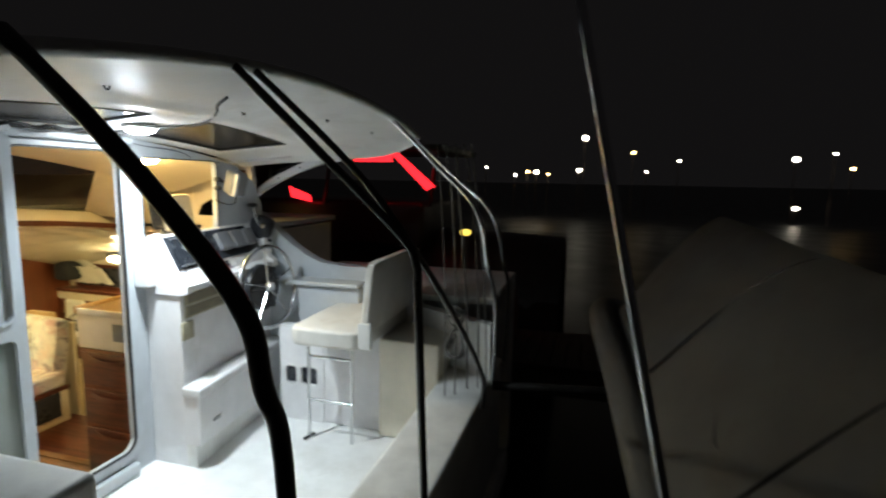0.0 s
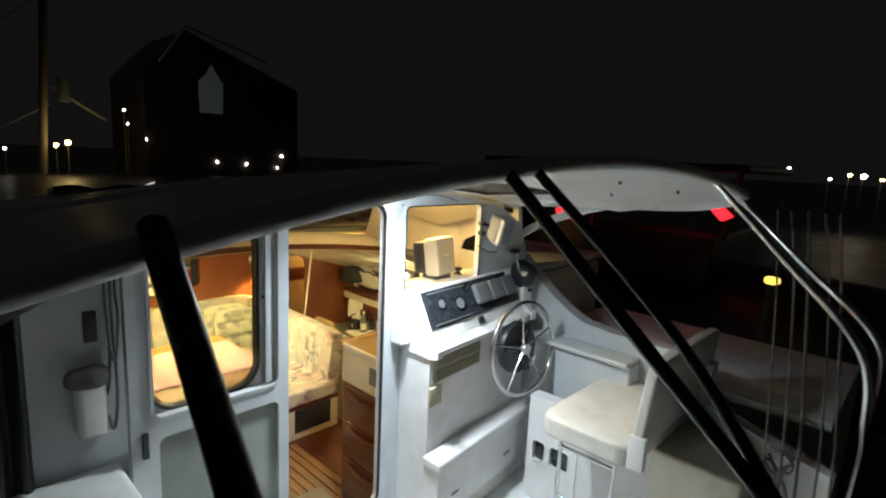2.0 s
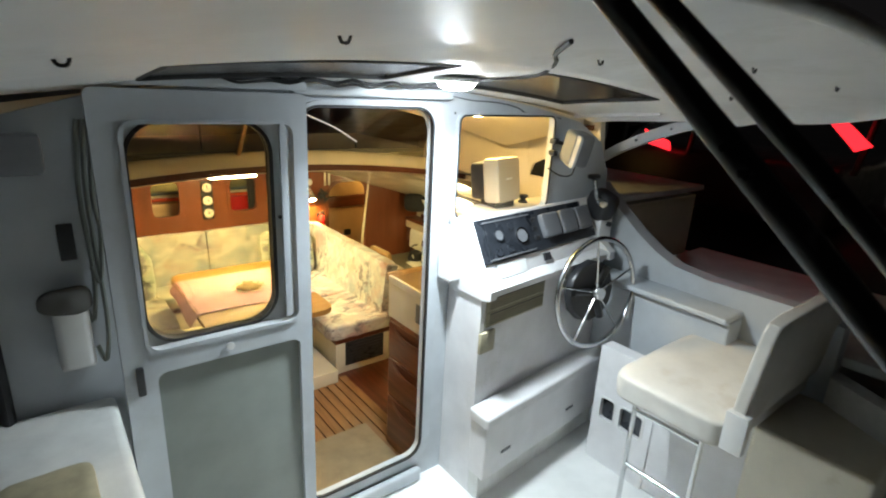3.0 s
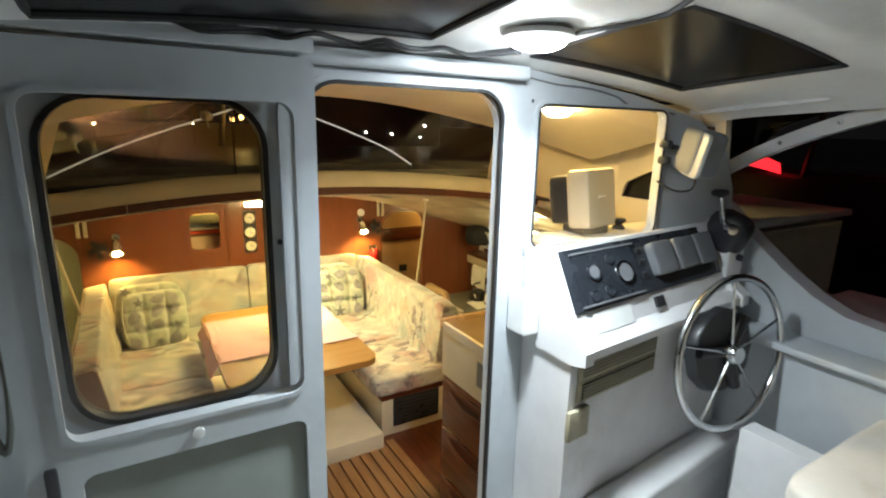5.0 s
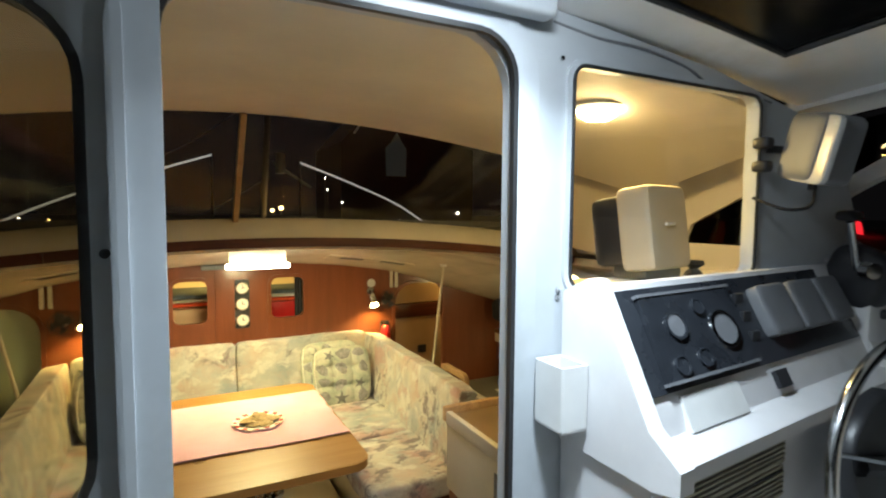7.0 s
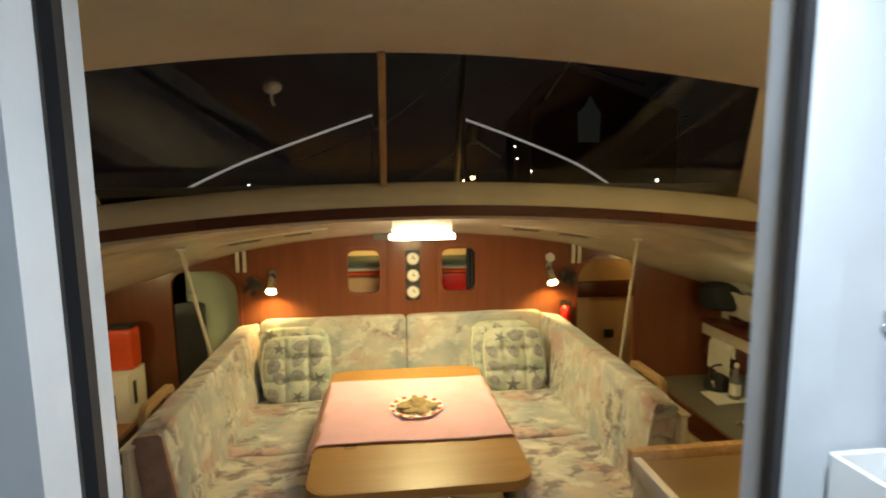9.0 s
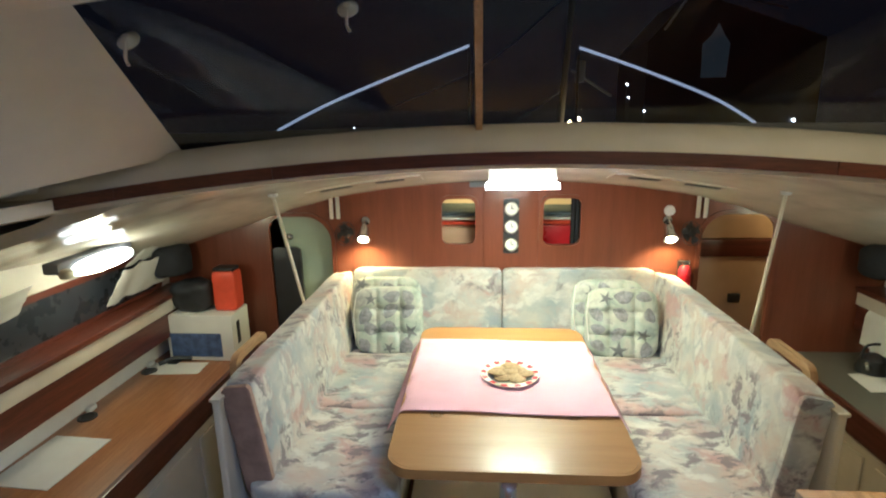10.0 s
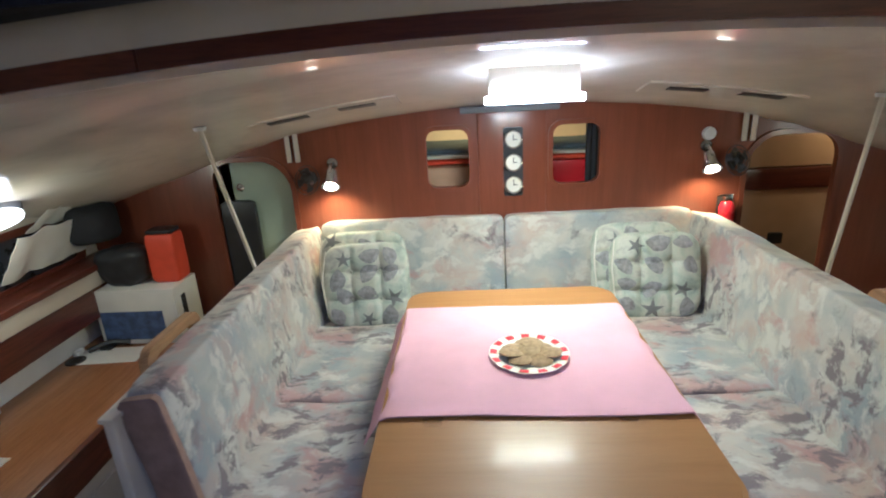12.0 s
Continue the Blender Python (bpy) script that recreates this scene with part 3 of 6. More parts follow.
# ---- forward bulkhead ----
BY = 3.09
outl = [(-2.5, -0.62), (2.8, -0.62), (2.8, 1.0), (1.75, 1.24), (0.8, 1.35), (-0.5, 1.35), (-1.45, 1.24), (-2.5, 1.0)]
openings = [rrect(-0.305, 0.885, -0.080, 1.190, 0.055), rrect(0.345, 0.880, 0.590, 1.190, 0.055),
            rrect(-1.46, -0.55, -1.035, 1.075, [0.02, 0.02, 0.17, 0.10]), rrect(1.335, -0.55, 1.78, 1.085, [0.02, 0.02, 0.12, 0.16])]
solid("wall_forward", sheet([outl] + openings, lambda u, v: (u, BY, v), (0, 0.022, 0)), MAHOGANY, "varnished mahogany bulkhead with two small windows", "wall", "structure")
for x0, z0, x1, z1 in ((-0.305, 0.885, -0.080, 1.190), (0.345, 0.880, 0.590, 1.190)):
    w = thing("window_bulkhead", ((x0 + x1) / 2, BY, z0), "small rounded bulkhead opening in a mahogany frame", "window", "bulkhead openings", "structure")
    part("window_frame", frame_y(x0 + 0.004, z0 + 0.004, x1 - 0.004, z1 - 0.004, 0.050, 0.024, BY - 0.013, BY + 0.028), MAHOGANY, w)
solid("panel_centre", box(-0.035, BY - 0.008, 0.70, 0.315, BY - 0.001, 1.30, 0.004), MAHOGANY, "mahogany centre panel on the bulkhead", "panel", "structure")
for x0, x1, zt, r in ((-1.46, -1.035, 1.075, [0.02, 0.02, 0.17, 0.10]), (1.335, 1.78, 1.085, [0.02, 0.02, 0.12, 0.16])):
    solid("doorway_trim", sheet([rrect(x0 - 0.024, -0.57, x1 + 0.024, zt + 0.024, [0.03, 0.03, r[2] + 0.02, r[3] + 0.02]), rrect(x0 + 0.002, -0.548, x1 - 0.002, zt - 0.002, r)], lambda u, v: (u, BY - 0.012, v), (0, 0.014, 0)), MAHOGANY, "dark mahogany doorway trim", "trim", "structure")

# rooms beyond the bulkhead
for x0, nm in ((-0.98, "port"), (1.24, "starboard")):
    solid("wall_fore_" + nm, box(x0, BY + 0.03, -0.6, x0 + 0.03, 4.9, 1.36, 0), CREAM, "cream partition of the forward cabin", "wall", "structure")
solid("wall_hull_fore_port", box(-2.3, BY + 0.03, -0.6, -2.27, 4.9, 1.36, 0), CREAM, "cream hull side forward", "wall", "structure")
solid("wall_hull_fore_starboard", box(2.57, BY + 0.03, -0.6, 2.6, 4.9, 1.36, 0), CREAM, "cream hull side forward", "wall", "structure")
solid("wall_bow", box(-2.3, 4.9, -0.6, 2.6, 4.93, 1.4, 0), CREAM, "cream forward end of the cabin", "wall", "structure")
solid("ceiling_bow", box(-2.35, BY + 0.023, 1.36, 2.65, 4.93, 1.40, 0), VINYL_LINER, "cream forward cabin headliner", "ceiling", "structure")
solid("floor_bow", box(-2.35, BY + 0.023, -0.64, 2.65, 4.93, -0.60, 0), MAT_TAN, "dark carpeted sole of the forward cabins", "floor", "structure")
solid("bunk", box(-0.94, 3.2, 0.0, 1.22, 4.85, 0.70, 0.03, 3), CREAM, "cream bunk base in the forward cabin", "bunk")
PEACH = plain("peach_laminate", (0.56, 0.38, 0.24), 0.5, vary=0.10, scale=4)
SLATE = plain("slate_blue_blanket", (0.10, 0.135, 0.17), 0.9, vary=0.2, scale=14, grain=300, relief=0.4)
for args in (((-0.28, 3.64, 0.825), (1.05, 0.6, 0.25), 14, PEACH, "bunk_cushion", "peach upholstered block on the forward bunk", "cushion"),
             ((-0.28, 3.64, 0.968), (1.00, 0.50, 0.034), 6, ORANGE, "folded_throw", "folded rust throw on the bunk cushion", "blanket"),
             ((-0.28, 3.64, 1.000), (1.00, 0.50, 0.028), 6, PAPER, "folded_towel", "folded white towel on the bunk", "towel"),
             ((-0.28, 3.64, 1.031), (0.98, 0.48, 0.036), 6, SLATE, "folded_blanket", "folded slate blue blanket on the bunk", "blanket"),
             ((0.68, 3.64, 0.966), (0.74, 0.42, 0.030), 6, ORANGE, "folded_throw", "folded rust throw on the red locker", "blanket"),
             ((0.68, 3.64, 0.994), (0.74, 0.42, 0.024), 6, PAPER, "folded_towel", "folded white towel on the red locker", "towel"),
             ((0.68, 3.64, 1.024), (0.74, 0.40, 0.038), 5, SLATE, "folded_blanket", "folded slate blue blanket on the red locker", "blanket")):
    solid(args[4], cushion(args[0], args[1], args[2], 8, 0.008), args[3], args[5], args[6])
rl = thing("red_locker", (0.67, 3.6, 0.70), "glossy red locker on the forward bunk", "locker")
part("body", box(0.30, 3.42, 0.70, 1.05, 3.85, 0.950, 0.012), RED_PAINT, rl)
part("catch", box(0.335, 3.405, 0.86, 0.36, 3.421, 0.91, 0.004), WHITE_PLASTIC, rl, "white plastic catch")
solid("navy_curtain", surface(lambda u, v: (0.535 + 0.08 * u, 3.17 + 0.012 * math.sin(u * 18), 0.86 + 0.36 * v), 18, 2, (0, 0.004, 0)), NAVY, "dark blue curtain beside the bulkhead window", "curtain")
solid("mint_door", sheet([rrect(-1.38, -0.5, -0.995, 1.14, [0.01, 0.01, 0.19, 0.10])], lambda u, v: (u, BY + 0.05, v), (0, 0.022, 0)), MINT, "pale mint door standing half open", "door")
# Flat black block added for the dark gap left of the mint door.
solid("dark_gap_block", cushion((-1.36, BY + 0.028, 0.55), (0.20, 0.035, 0.62), 14, 6, 0.003), BLACK_PLASTIC, "flat black block for the dark gap beside the mint door", "bag")
solid("door_knob", lathe([(0.0, 0.0), (0.018, 0.0), (0.022, 0.012), (0.012, 0.022), (0.0, 0.024)], pose(-1.335, BY + 0.048, 0.93, 90, 0, 0), 14), STEEL, "small brass knob on the mint door", "knob")
cab = thing("hull_cabinet", (1.7, 3.5, -0.55), "tan cabinet seen through the starboard doorway", "cabinet")
part("body", box(1.28, 3.52, -0.58, 2.30, 4.1, 0.70, 0.01), PEACH, cab)
part("band", box(1.28, 3.50, 0.705, 2.30, 3.9, 0.83, 0.006), MAHOGANY_X, cab, "dark mahogany band")
part("upper_door", box(1.30, 3.52, 0.835, 2.25, 3.55, 1.30, 0.006), PEACH, cab)
part("outlet_plate", box(1.42, 3.508, 0.50, 1.49, 3.519, 0.64, 0.004), WHITE_PLASTIC, cab, "white outlet plate")
part("outlet_hole", box(1.443, 3.503, 0.55, 1.468, 3.509, 0.60, 0.003), BLACK_PLASTIC, cab)
part("pull", box(1.74, 3.49, 0.36, 1.82, 3.52, 0.43, 0.010), BLACK_PLASTIC, cab, "recessed dark pull")
part("cord", tube(smooth_path([(1.455, 3.50, 0.54), (1.49, 3.49, 0.48), (1.45, 3.49, 0.43), (1.39, 3.50, 0.42)], 5), 0.004, 6), BLACK_RUBBER, cab)

# ---- floors ----
FZ = -0.08
sole = solid("floor", box(-1.0, -0.02, FZ - 0.05, 1.15, BY, FZ - 0.012, 0), MAHOGANY_Y, "teak and holly cabin sole", "floor", "structure")
strip = None
for k in range(23):
    x = -0.88 + 0.066 * k
    if strip is None:
        o = part("plank", box(x, 0.0, FZ - 0.0125, x + 0.058, 1.36, FZ, 0.002, 1), SOLE, sole)
        strip, x_first = o.data, x
    else:
        o = new("plank", strip)
        o.parent, o.location = sole, (x - x_first, 0, 0)
for nm, x0, x1 in (("port", -2.4, -1.0), ("starboard", 1.15, 2.7)):
    solid("floor_hull_" + nm, box(x0, -0.02, -0.66, x1, BY, -0.60, 0), MAT_TAN, "tan carpeted hull sole", "floor", "structure")
solid("carpet", surface(lambda u, v: (-0.40 + 0.85 * u, 0.02 + 0.72 * v, FZ + 0.010 + 0.002 * noise.noise(Vector((u * 5, v * 5, 0)))), 12, 12, (0, 0, -0.010)), MAT_TAN, "tan carpet just inside the companionway", "carpet")

# ---- dinette ----
def settee_base(name, x0, y0, x1, y1, grille=None):
    s = thing(name, ((x0 + x1) / 2, (y0 + y1) / 2, FZ - 0.012), "cream laminate settee base with patterned seat cushions", "settee")
    part("base", box(x0, y0, FZ - 0.012, x1, y1, 0.205, 0.006), CREAM, s)
    part("toe_rail", box(x0 - 0.004, y0 - 0.004, 0.165, x1 + 0.004, y1 + 0.004, 0.203, 0.006), MAHOGANY_Y, s, "dark mahogany edge rail")
    return s


port_settee = settee_base("settee_port", -0.93, 1.42, -0.40, 3.06)
for y0, y1 in ((1.40, 2.02), (2.03, 2.66)):
    part("seat_cushion", cushion((-0.645, (y0 + y1) / 2, 0.262), (0.58, y1 - y0, 0.125), 9, 14, 0.010), FABRIC, port_settee)
part("back_cushion", cushion((0, 0, 0), (0.125, 1.585, 0.475), 16, 30, 0.006, pose(-0.925, 2.268, 0.490, 0, -8, 0)), FABRIC, port_settee)
part("end_cap", cushion((0, 0, 0), (0.115, 0.03, 0.455), 10, 8, 0.004, pose(-0.925, 1.468, 0.490, 0, -8, 0)), BROWN_PIPE, port_settee, "faded brown end panel")
stbd_settee = settee_base("settee_starboard", 0.58, 1.42, 1.08, 3.06)
for y0, y1 in ((1.40, 2.02), (2.03, 2.66)):
    part("seat_cushion", cushion((0.805, (y0 + y1) / 2, 0.262), (0.56, y1 - y0, 0.125), 9, 14, 0.010), FABRIC, stbd_settee)
part("back_cushion", cushion((0, 0, 0), (0.125, 1.585, 0.475), 16, 30, 0.006, pose(1.075, 2.268, 0.490, 0, 8, 0)), FABRIC, stbd_settee)
part("end_cap", cushion((0, 0, 0), (0.115, 0.03, 0.455), 10, 8, 0.004, pose(1.075, 1.468, 0.490, 0, 8, 0)), FABRIC, stbd_settee)
part("grille", box(0.66, 1.408, -0.03, 1.00, 1.421, 0.165, 0.004), BLACK_PLASTIC, stbd_settee, "black ventilation grille")
for i in range(7):
    part("slat", box(0.67, 1.402, -0.018 + 0.026 * i, 0.99, 1.409, -0.010 + 0.026 * i, 0.002), PANEL_BLACK, stbd_settee)
fore_settee = settee_base("settee_forward", -0.395, 2.62, 0.575, 3.06)
part("seat_cushion", cushion((0.09, 2.83, 0.260), (1.00, 0.44, 0.12), 9, 14, 0.010), FABRIC, fore_settee)
for cxs, wd in ((-0.62, 0.45), (0.79, 0.45)):
    part("corner_cushion", cushion((cxs, 2.84, 0.258), (wd, 0.40, 0.12), 9, 12, 0.010), FABRIC, fore_settee)
for x0, x1 in ((-0.88, 0.085), (0.09, 1.04)):
    part("back_cushion", cushion((0, 0, 0), (x1 - x0, 0.13, 0.455), 22, 22, 0.005, pose((x0 + x1) / 2, 3.015, 0.515, -8, 0, 0)), FABRIC, fore_settee)
for nm, x0, x1 in (("port", -1.03, -1.0), ("starboard", 1.15, 1.18)):
    bd = thing("settee_partition", ((x0 + x1) / 2, 2.2, -0.6), "cream partition behind the settee with an oak grab handle", "partition", "settee partitions")
    part("board", box(x0, 1.42, -0.6, x1, 3.07, 0.672, 0.008, 3), CREAM, bd)
    part("cap", box(x0 - 0.006, 1.415, 0.673, x1 + 0.006, 3.07, 0.687, 0.004), CREAM, bd)
    xm = x0 - 0.03 if nm == "port" else x1 + 0.03
    part("grab_handle", sheet([rrect(1.66, 0.60, 1.98, 0.735, 0.05), rrect(1.70, 0.635, 1.94, 0.70, 0.03)], lambda u, v: (xm - 0.014, u, v), (0.028, 0, 0)), OAK_Y, bd, "light oak grab handle")


def starfish(r, m, bm=None):
    own = bmesh.new()
    vs = [own.verts.new((r * (1 if i % 2 == 0 else 0.34) * math.cos(math.tau * i / 10), r * (1 if i % 2 == 0 else 0.34) * math.sin(math.tau * i / 10), 0)) for i in range(10)]
    own.faces.new(vs)
    own.transform(m)
    return join(bm, own)


def pillow(x, y, z, size, lean, turn, seed):
    """A button-tufted square pillow; its printed motifs follow the tufted face."""
    rng = random.Random(seed)
    s = thing("pillow", (x, y, z), "button-tufted mint pillow printed with shells and starfish", "pillow", "settee pillows")
    m = pose(x, y, z + size * 0.47, -lean, 0, turn)

    def puff(p):
        t = 1.0
        d2 = (abs(p[0]) - 0.34) ** 2 + (abs(p[2]) - 0.34) ** 2
        t -= 0.34 * math.exp(-d2 / 0.016)
        t -= 0.20 * (math.exp(-((abs(p[0]) - 0.34) / 0.065) ** 2) + math.exp(-((abs(p[2]) - 0.34) / 0.065) ** 2))
        return t

    bm = cushion((0, 0, 0), (size, 0.12, size * 0.98), 5, 40, 0.004, m, warp=lambda p: (p.x, p.y * puff(p), p.z))
    part("cover", bm, SHELLS, s)
    for k in range(12):
        gx, gz = (k % 3 - 1) * 0.60 + rng.uniform(-0.14, 0.14), (k // 3 - 1.5) * 0.48 + rng.uniform(-0.10, 0.10)
        r = rng.uniform(0.042, 0.058)
        own = bmesh.new()
        if k in (1, 5, 9):
            starfish(r, pose(0, 0, 0, 0, 0, rng.uniform(0, 72)), own)
            bmesh.ops.triangulate(own, faces=own.faces[:])
            bmesh.ops.subdivide_edges(own, edges=own.edges[:], cuts=2)
        else:
            bmesh.ops.create_circle(own, cap_ends=True, cap_tris=True, radius=r * 0.95, segments=14)
            for v in own.verts:
                v.co.x *= 0.72
                v.co.y *= 1 + 0.2 * math.sin(v.co.x * 90)
            bmesh.ops.rotate(own, verts=own.verts, matrix=Matrix.Rotation(rng.uniform(0, 6), 3, "Z"))
            bmesh.ops.subdivide_edges(own, edges=own.edges[:], cuts=1)
        for v in own.verts:
            px, pz = gx + v.co.x / (size / 2), gz + v.co.y / (size / 2)
            q = max(0.05, 1 - abs(px) ** 5 - abs(pz) ** 5) ** 0.2
            v.co = m @ Vector((px * size / 2, -0.060 * q * puff((px, 0, pz)) - 0.004, pz * size * 0.49))
        if k in (1, 5, 9):
            part("starfish_print", own, STAR_PRINT, s, "printed grey starfish")
        else:
            part("shell_print", own, SHELL_PRINT, s, "printed mauve shell")
    part("edge_piping", tube([m @ Vector((size / 2 * math.copysign(abs(math.cos(a)) ** 0.4, math.cos(a)), 0, size * 0.49 * math.copysign(abs(math.sin(a)) ** 0.4, math.sin(a)))) for a in [math.tau * i / 40 for i in range(40)]], 0.005, 6, closed=True), SHELLS, s)
    for i in range(4):
        gx, gz = (i % 2 - 0.5) * 0.68, (i // 2 - 0.5) * 0.68
        part("button", lathe([(0.0, 0.006), (0.006, 0.005), (0.008, 0.0)], m @ pose(gx * size / 2, -0.040, gz * size * 0.49, 90, 0, 0), 10), SHELLS, s)
    part("tie", tube(smooth_path([m @ Vector((-size * 0.46, -0.03, size * 0.42)), m @ Vector((-size * 0.50, -0.06, size * 0.1)), m @ Vector((-size * 0.47, -0.065, -size * 0.25))], 6), 0.004, 6), PAPER, s, "white cloth tie")


STAR_PRINT = plain("grey_starfish_print", (0.19, 0.195, 0.21), 0.9, vary=0.2)
SHELL_PRINT = plain("mauve_shell_print", (0.30, 0.30, 0.325), 0.9, vary=0.4, scale=45)
pillow(-0.605, 2.725, 0.305, 0.41, 15, 3, 3)
pillow(-0.635, 2.835, 0.315, 0.43, 11, 2, 5)
pillow(0.775, 2.715, 0.305, 0.41, 15, -4, 8)
pillow(0.720, 2.830, 0.315, 0.42, 11, -2, 9)

# ---- table ----
TZ = 0.598
table = thing("dinette_table", (0.05, 1.75, FZ), "varnished teak dinette table on a chrome pedestal", "table")
tx0, tx1, ty0, ty1 = -0.345, 0.455, 1.185, 2.36
part("tabletop", sheet([rrect(tx0, 1.52, tx1, ty1, [0.002, 0.002, 0.08, 0.08])], lambda u, v: (u, v, TZ - 0.028), (0, 0, 0.028)), TEAK, table)
part("leaf", sheet([rrect(tx0, ty0, tx1, 1.517, [0.09, 0.09, 0.002, 0.002])], lambda u, v: (u, v, TZ - 0.028), (0, 0, 0.028)), TEAK, table)
part("edge_band", sheet([rrect(tx0 - 0.008, ty0 - 0.008, tx1 + 0.008, ty1 + 0.008, 0.09), rrect(tx0 + 0.001, ty0 + 0.001, tx1 - 0.001, ty1 - 0.001, 0.083)], lambda u, v: (u, v, TZ - 0.036), (0, 0, 0.0355)), TEAK, table)
part("pedestal", lathe([(0.0, FZ), (0.15, FZ), (0.15, FZ + 0.012), (0.06, FZ + 0.03), (0.034, FZ + 0.05), (0.034, 0.36), (0.044, 0.37), (0.044, 0.47), (0.06, 0.50), (0.12, 0.555), (0.12, 0.569), (0.0, 0.569)], pose(0.06, 1.55, 0), 28), STEEL, table, "chrome pedestal leg")
for a in (30, 150, 270):
    part("flange_knob", lathe([(0.0, 0.0), (0.03, 0.0), (0.034, 0.01), (0.03, 0.05), (0.0, 0.055)], pose(0.06, 1.55, 0.34) @ pose(0, 0, 0, 0, 0, a) @ pose(0.04, 0, 0, 0, 90, 0), 16), STEEL, table)
solid("floor_panel", box(-0.36, 1.30, FZ - 0.01, 0.54, 2.60, 0.02, 0.01), CREAM, "pale peach floor panel under the table", "panel", "structure")

cloth = bmesh.new()
n = 44
cx0, cx1, cy0, cy1 = -0.41, 0.51, 1.505, 2.185


def cloth_pt(u, v):
    x, y = cx0 + (cx1 - cx0) * u, cy0 + (cy1 - cy0) * v
    x += 0.010 * math.sin(v * 5 + 1) * (1 if u > 0.5 else -1) * abs(u - 0.5) * 2
    y += 0.008 * math.sin(u * 6.3)
    z = TZ + 0.004 + 0.0020 * (noise.noise(Vector((x * 9, y * 9, 2))) + 0.7 * noise.noise(Vector((x * 4, y * 14, 7))))
    over = max(tx0 - x, x - tx1, 0.0)
    if over > 0:
        z -= 1.15 * over + 0.004 * math.sin(y * 40)
        x += math.copysign(over * 0.25, tx0 - x)
    if v < 0.04:
        z += 0.003
    return (x, y, z)


solid("tablecloth", surface(cloth_pt, n, n, (0, 0, 0.0035)), PINK, "pink cotton cloth laid across the table", "tablecloth")
for px, py in ((-0.21, 1.495), (0.29, 1.50)):
    c = thing("cloth_clip", (px, py, TZ), "clear plastic tablecloth clip at the cloth's edge", "clip", "cloth clips")
    part("body", sheet([rrect(px - 0.025, py - 0.02, px + 0.025, py + 0.025, 0.015), rrect(px - 0.014, py - 0.010, px + 0.014, py + 0.012, 0.008)], lambda u, v: (u, v, TZ + 0.002), (0, 0, 0.007)), CLEAR, c)

plate = thing("paper_plate", (0.075, 1.81, TZ + 0.01), "round paper plate with a red-striped rim", "plate")
PX, PY, PZ = 0.075, 1.81, TZ + 0.008
part("well", lathe([(0.0, 0.0), (0.085, 0.0), (0.094, 0.006), (0.090, 0.008), (0.083, 0.004), (0.0, 0.004)], pose(PX, PY, PZ), 48), PAPER, plate)
part("rim", lathe([(0.088, 0.004), (0.108, 0.0085), (0.124, 0.0105), (0.125, 0.0115), (0.108, 0.0105), (0.088, 0.006)], pose(PX, PY, PZ), 56), PAPER, plate)
for k in range(13):
    a0, a1 = math.tau * k / 13, math.tau * (k + 0.50) / 13
    own = bmesh.new()
    rows = []
    for r, h in ((0.100, 0.0086), (0.110, 0.0108), (0.121, 0.0116)):
        rows.append([own.verts.new((PX + r * math.cos(a0 + (a1 - a0) * q / 4), PY + r * math.sin(a0 + (a1 - a0) * q / 4), PZ + h + 0.0003 * math.sin(q / 4 * math.pi))) for q in range(5)])
    for ra, rb in zip(rows, rows[1:]):
        for q in range(4):
            own.faces.new((ra[q], ra[q + 1], rb[q + 1], rb[q]))
    ext = bmesh.ops.extrude_face_region(own, geom=own.faces[:])
    bmesh.ops.translate(own, verts=[g for g in ext["geom"] if isinstance(g, bmesh.types.BMVert)], vec=(0, 0, 0.0006))
    part("rim_stripe", own, RED_STRIPE, plate)
rng = random.Random(5)
for i, (dx, dy, dz, tilt) in enumerate(((-0.048, 0.02, 0.0, 6), (0.045, 0.022, 0.0, 8), (0.0, 0.055, 0.0, 5), (-0.03, -0.042, 0.002, 12), (0.028, -0.045, 0.002, 10), (0.065, -0.012, 0.008, 20), (-0.055, -0.012, 0.012, 24), (0.0, 0.005, 0.012, 12), (0.012, 0.042, 0.018, 14))):
    own = lathe([(0.0, 0.014), (0.018, 0.0135), (0.032, 0.010), (0.039, 0.005), (0.036, 0.0), (0.0, 0.0)], Matrix.Identity(4), 20)
    for v in own.verts:
        v.co *= 1 + 0.10 * noise.noise(v.co * 28 + Vector((i, 0, 0)))
    own.transform(pose(PX + dx, PY + dy, PZ + 0.005 + 0.7 * dz, tilt * 0.5 * rng.choice((-1, 1)), tilt * 0.25, rng.uniform(0, 360)))
    solid("cookie", own, COOKIE, "lumpy golden-brown baked cookie on the paper plate", "cookie", group="cookies on the plate")

# ---- saloon fittings ----
bar = thing("ceiling_light", (0.15, 2.28, 1.39), "lit white strip light under the headliner", "ceiling light")
part("housing", box(-0.010, 2.272, 1.372, 0.310, 2.294, 1.478, 0.006), LINER, bar)
part("diffuser", box(-0.025, 2.25, 1.344, 0.325, 2.31, 1.3715, 0.010, 3), BULB_BAR, bar, "glowing tube")
solid("grey_plate", box(-0.12, BY - 0.05, 1.265, 0.375, BY - 0.002, 1.297, 0.006), COVER_GREY, "grey plate along the bulkhead top", "panel")
gp = thing("gauge_panel", (0.145, BY - 0.02, 0.83), "three chrome-ringed clocks on a dark wooden strip", "gauge panel")
part("backing", sheet([rrect(0.095, 0.832, 0.195, 1.185, 0.012)], lambda u, v: (u, BY - 0.022, v), (0, 0.014, 0)), PANEL_BLACK, gp)
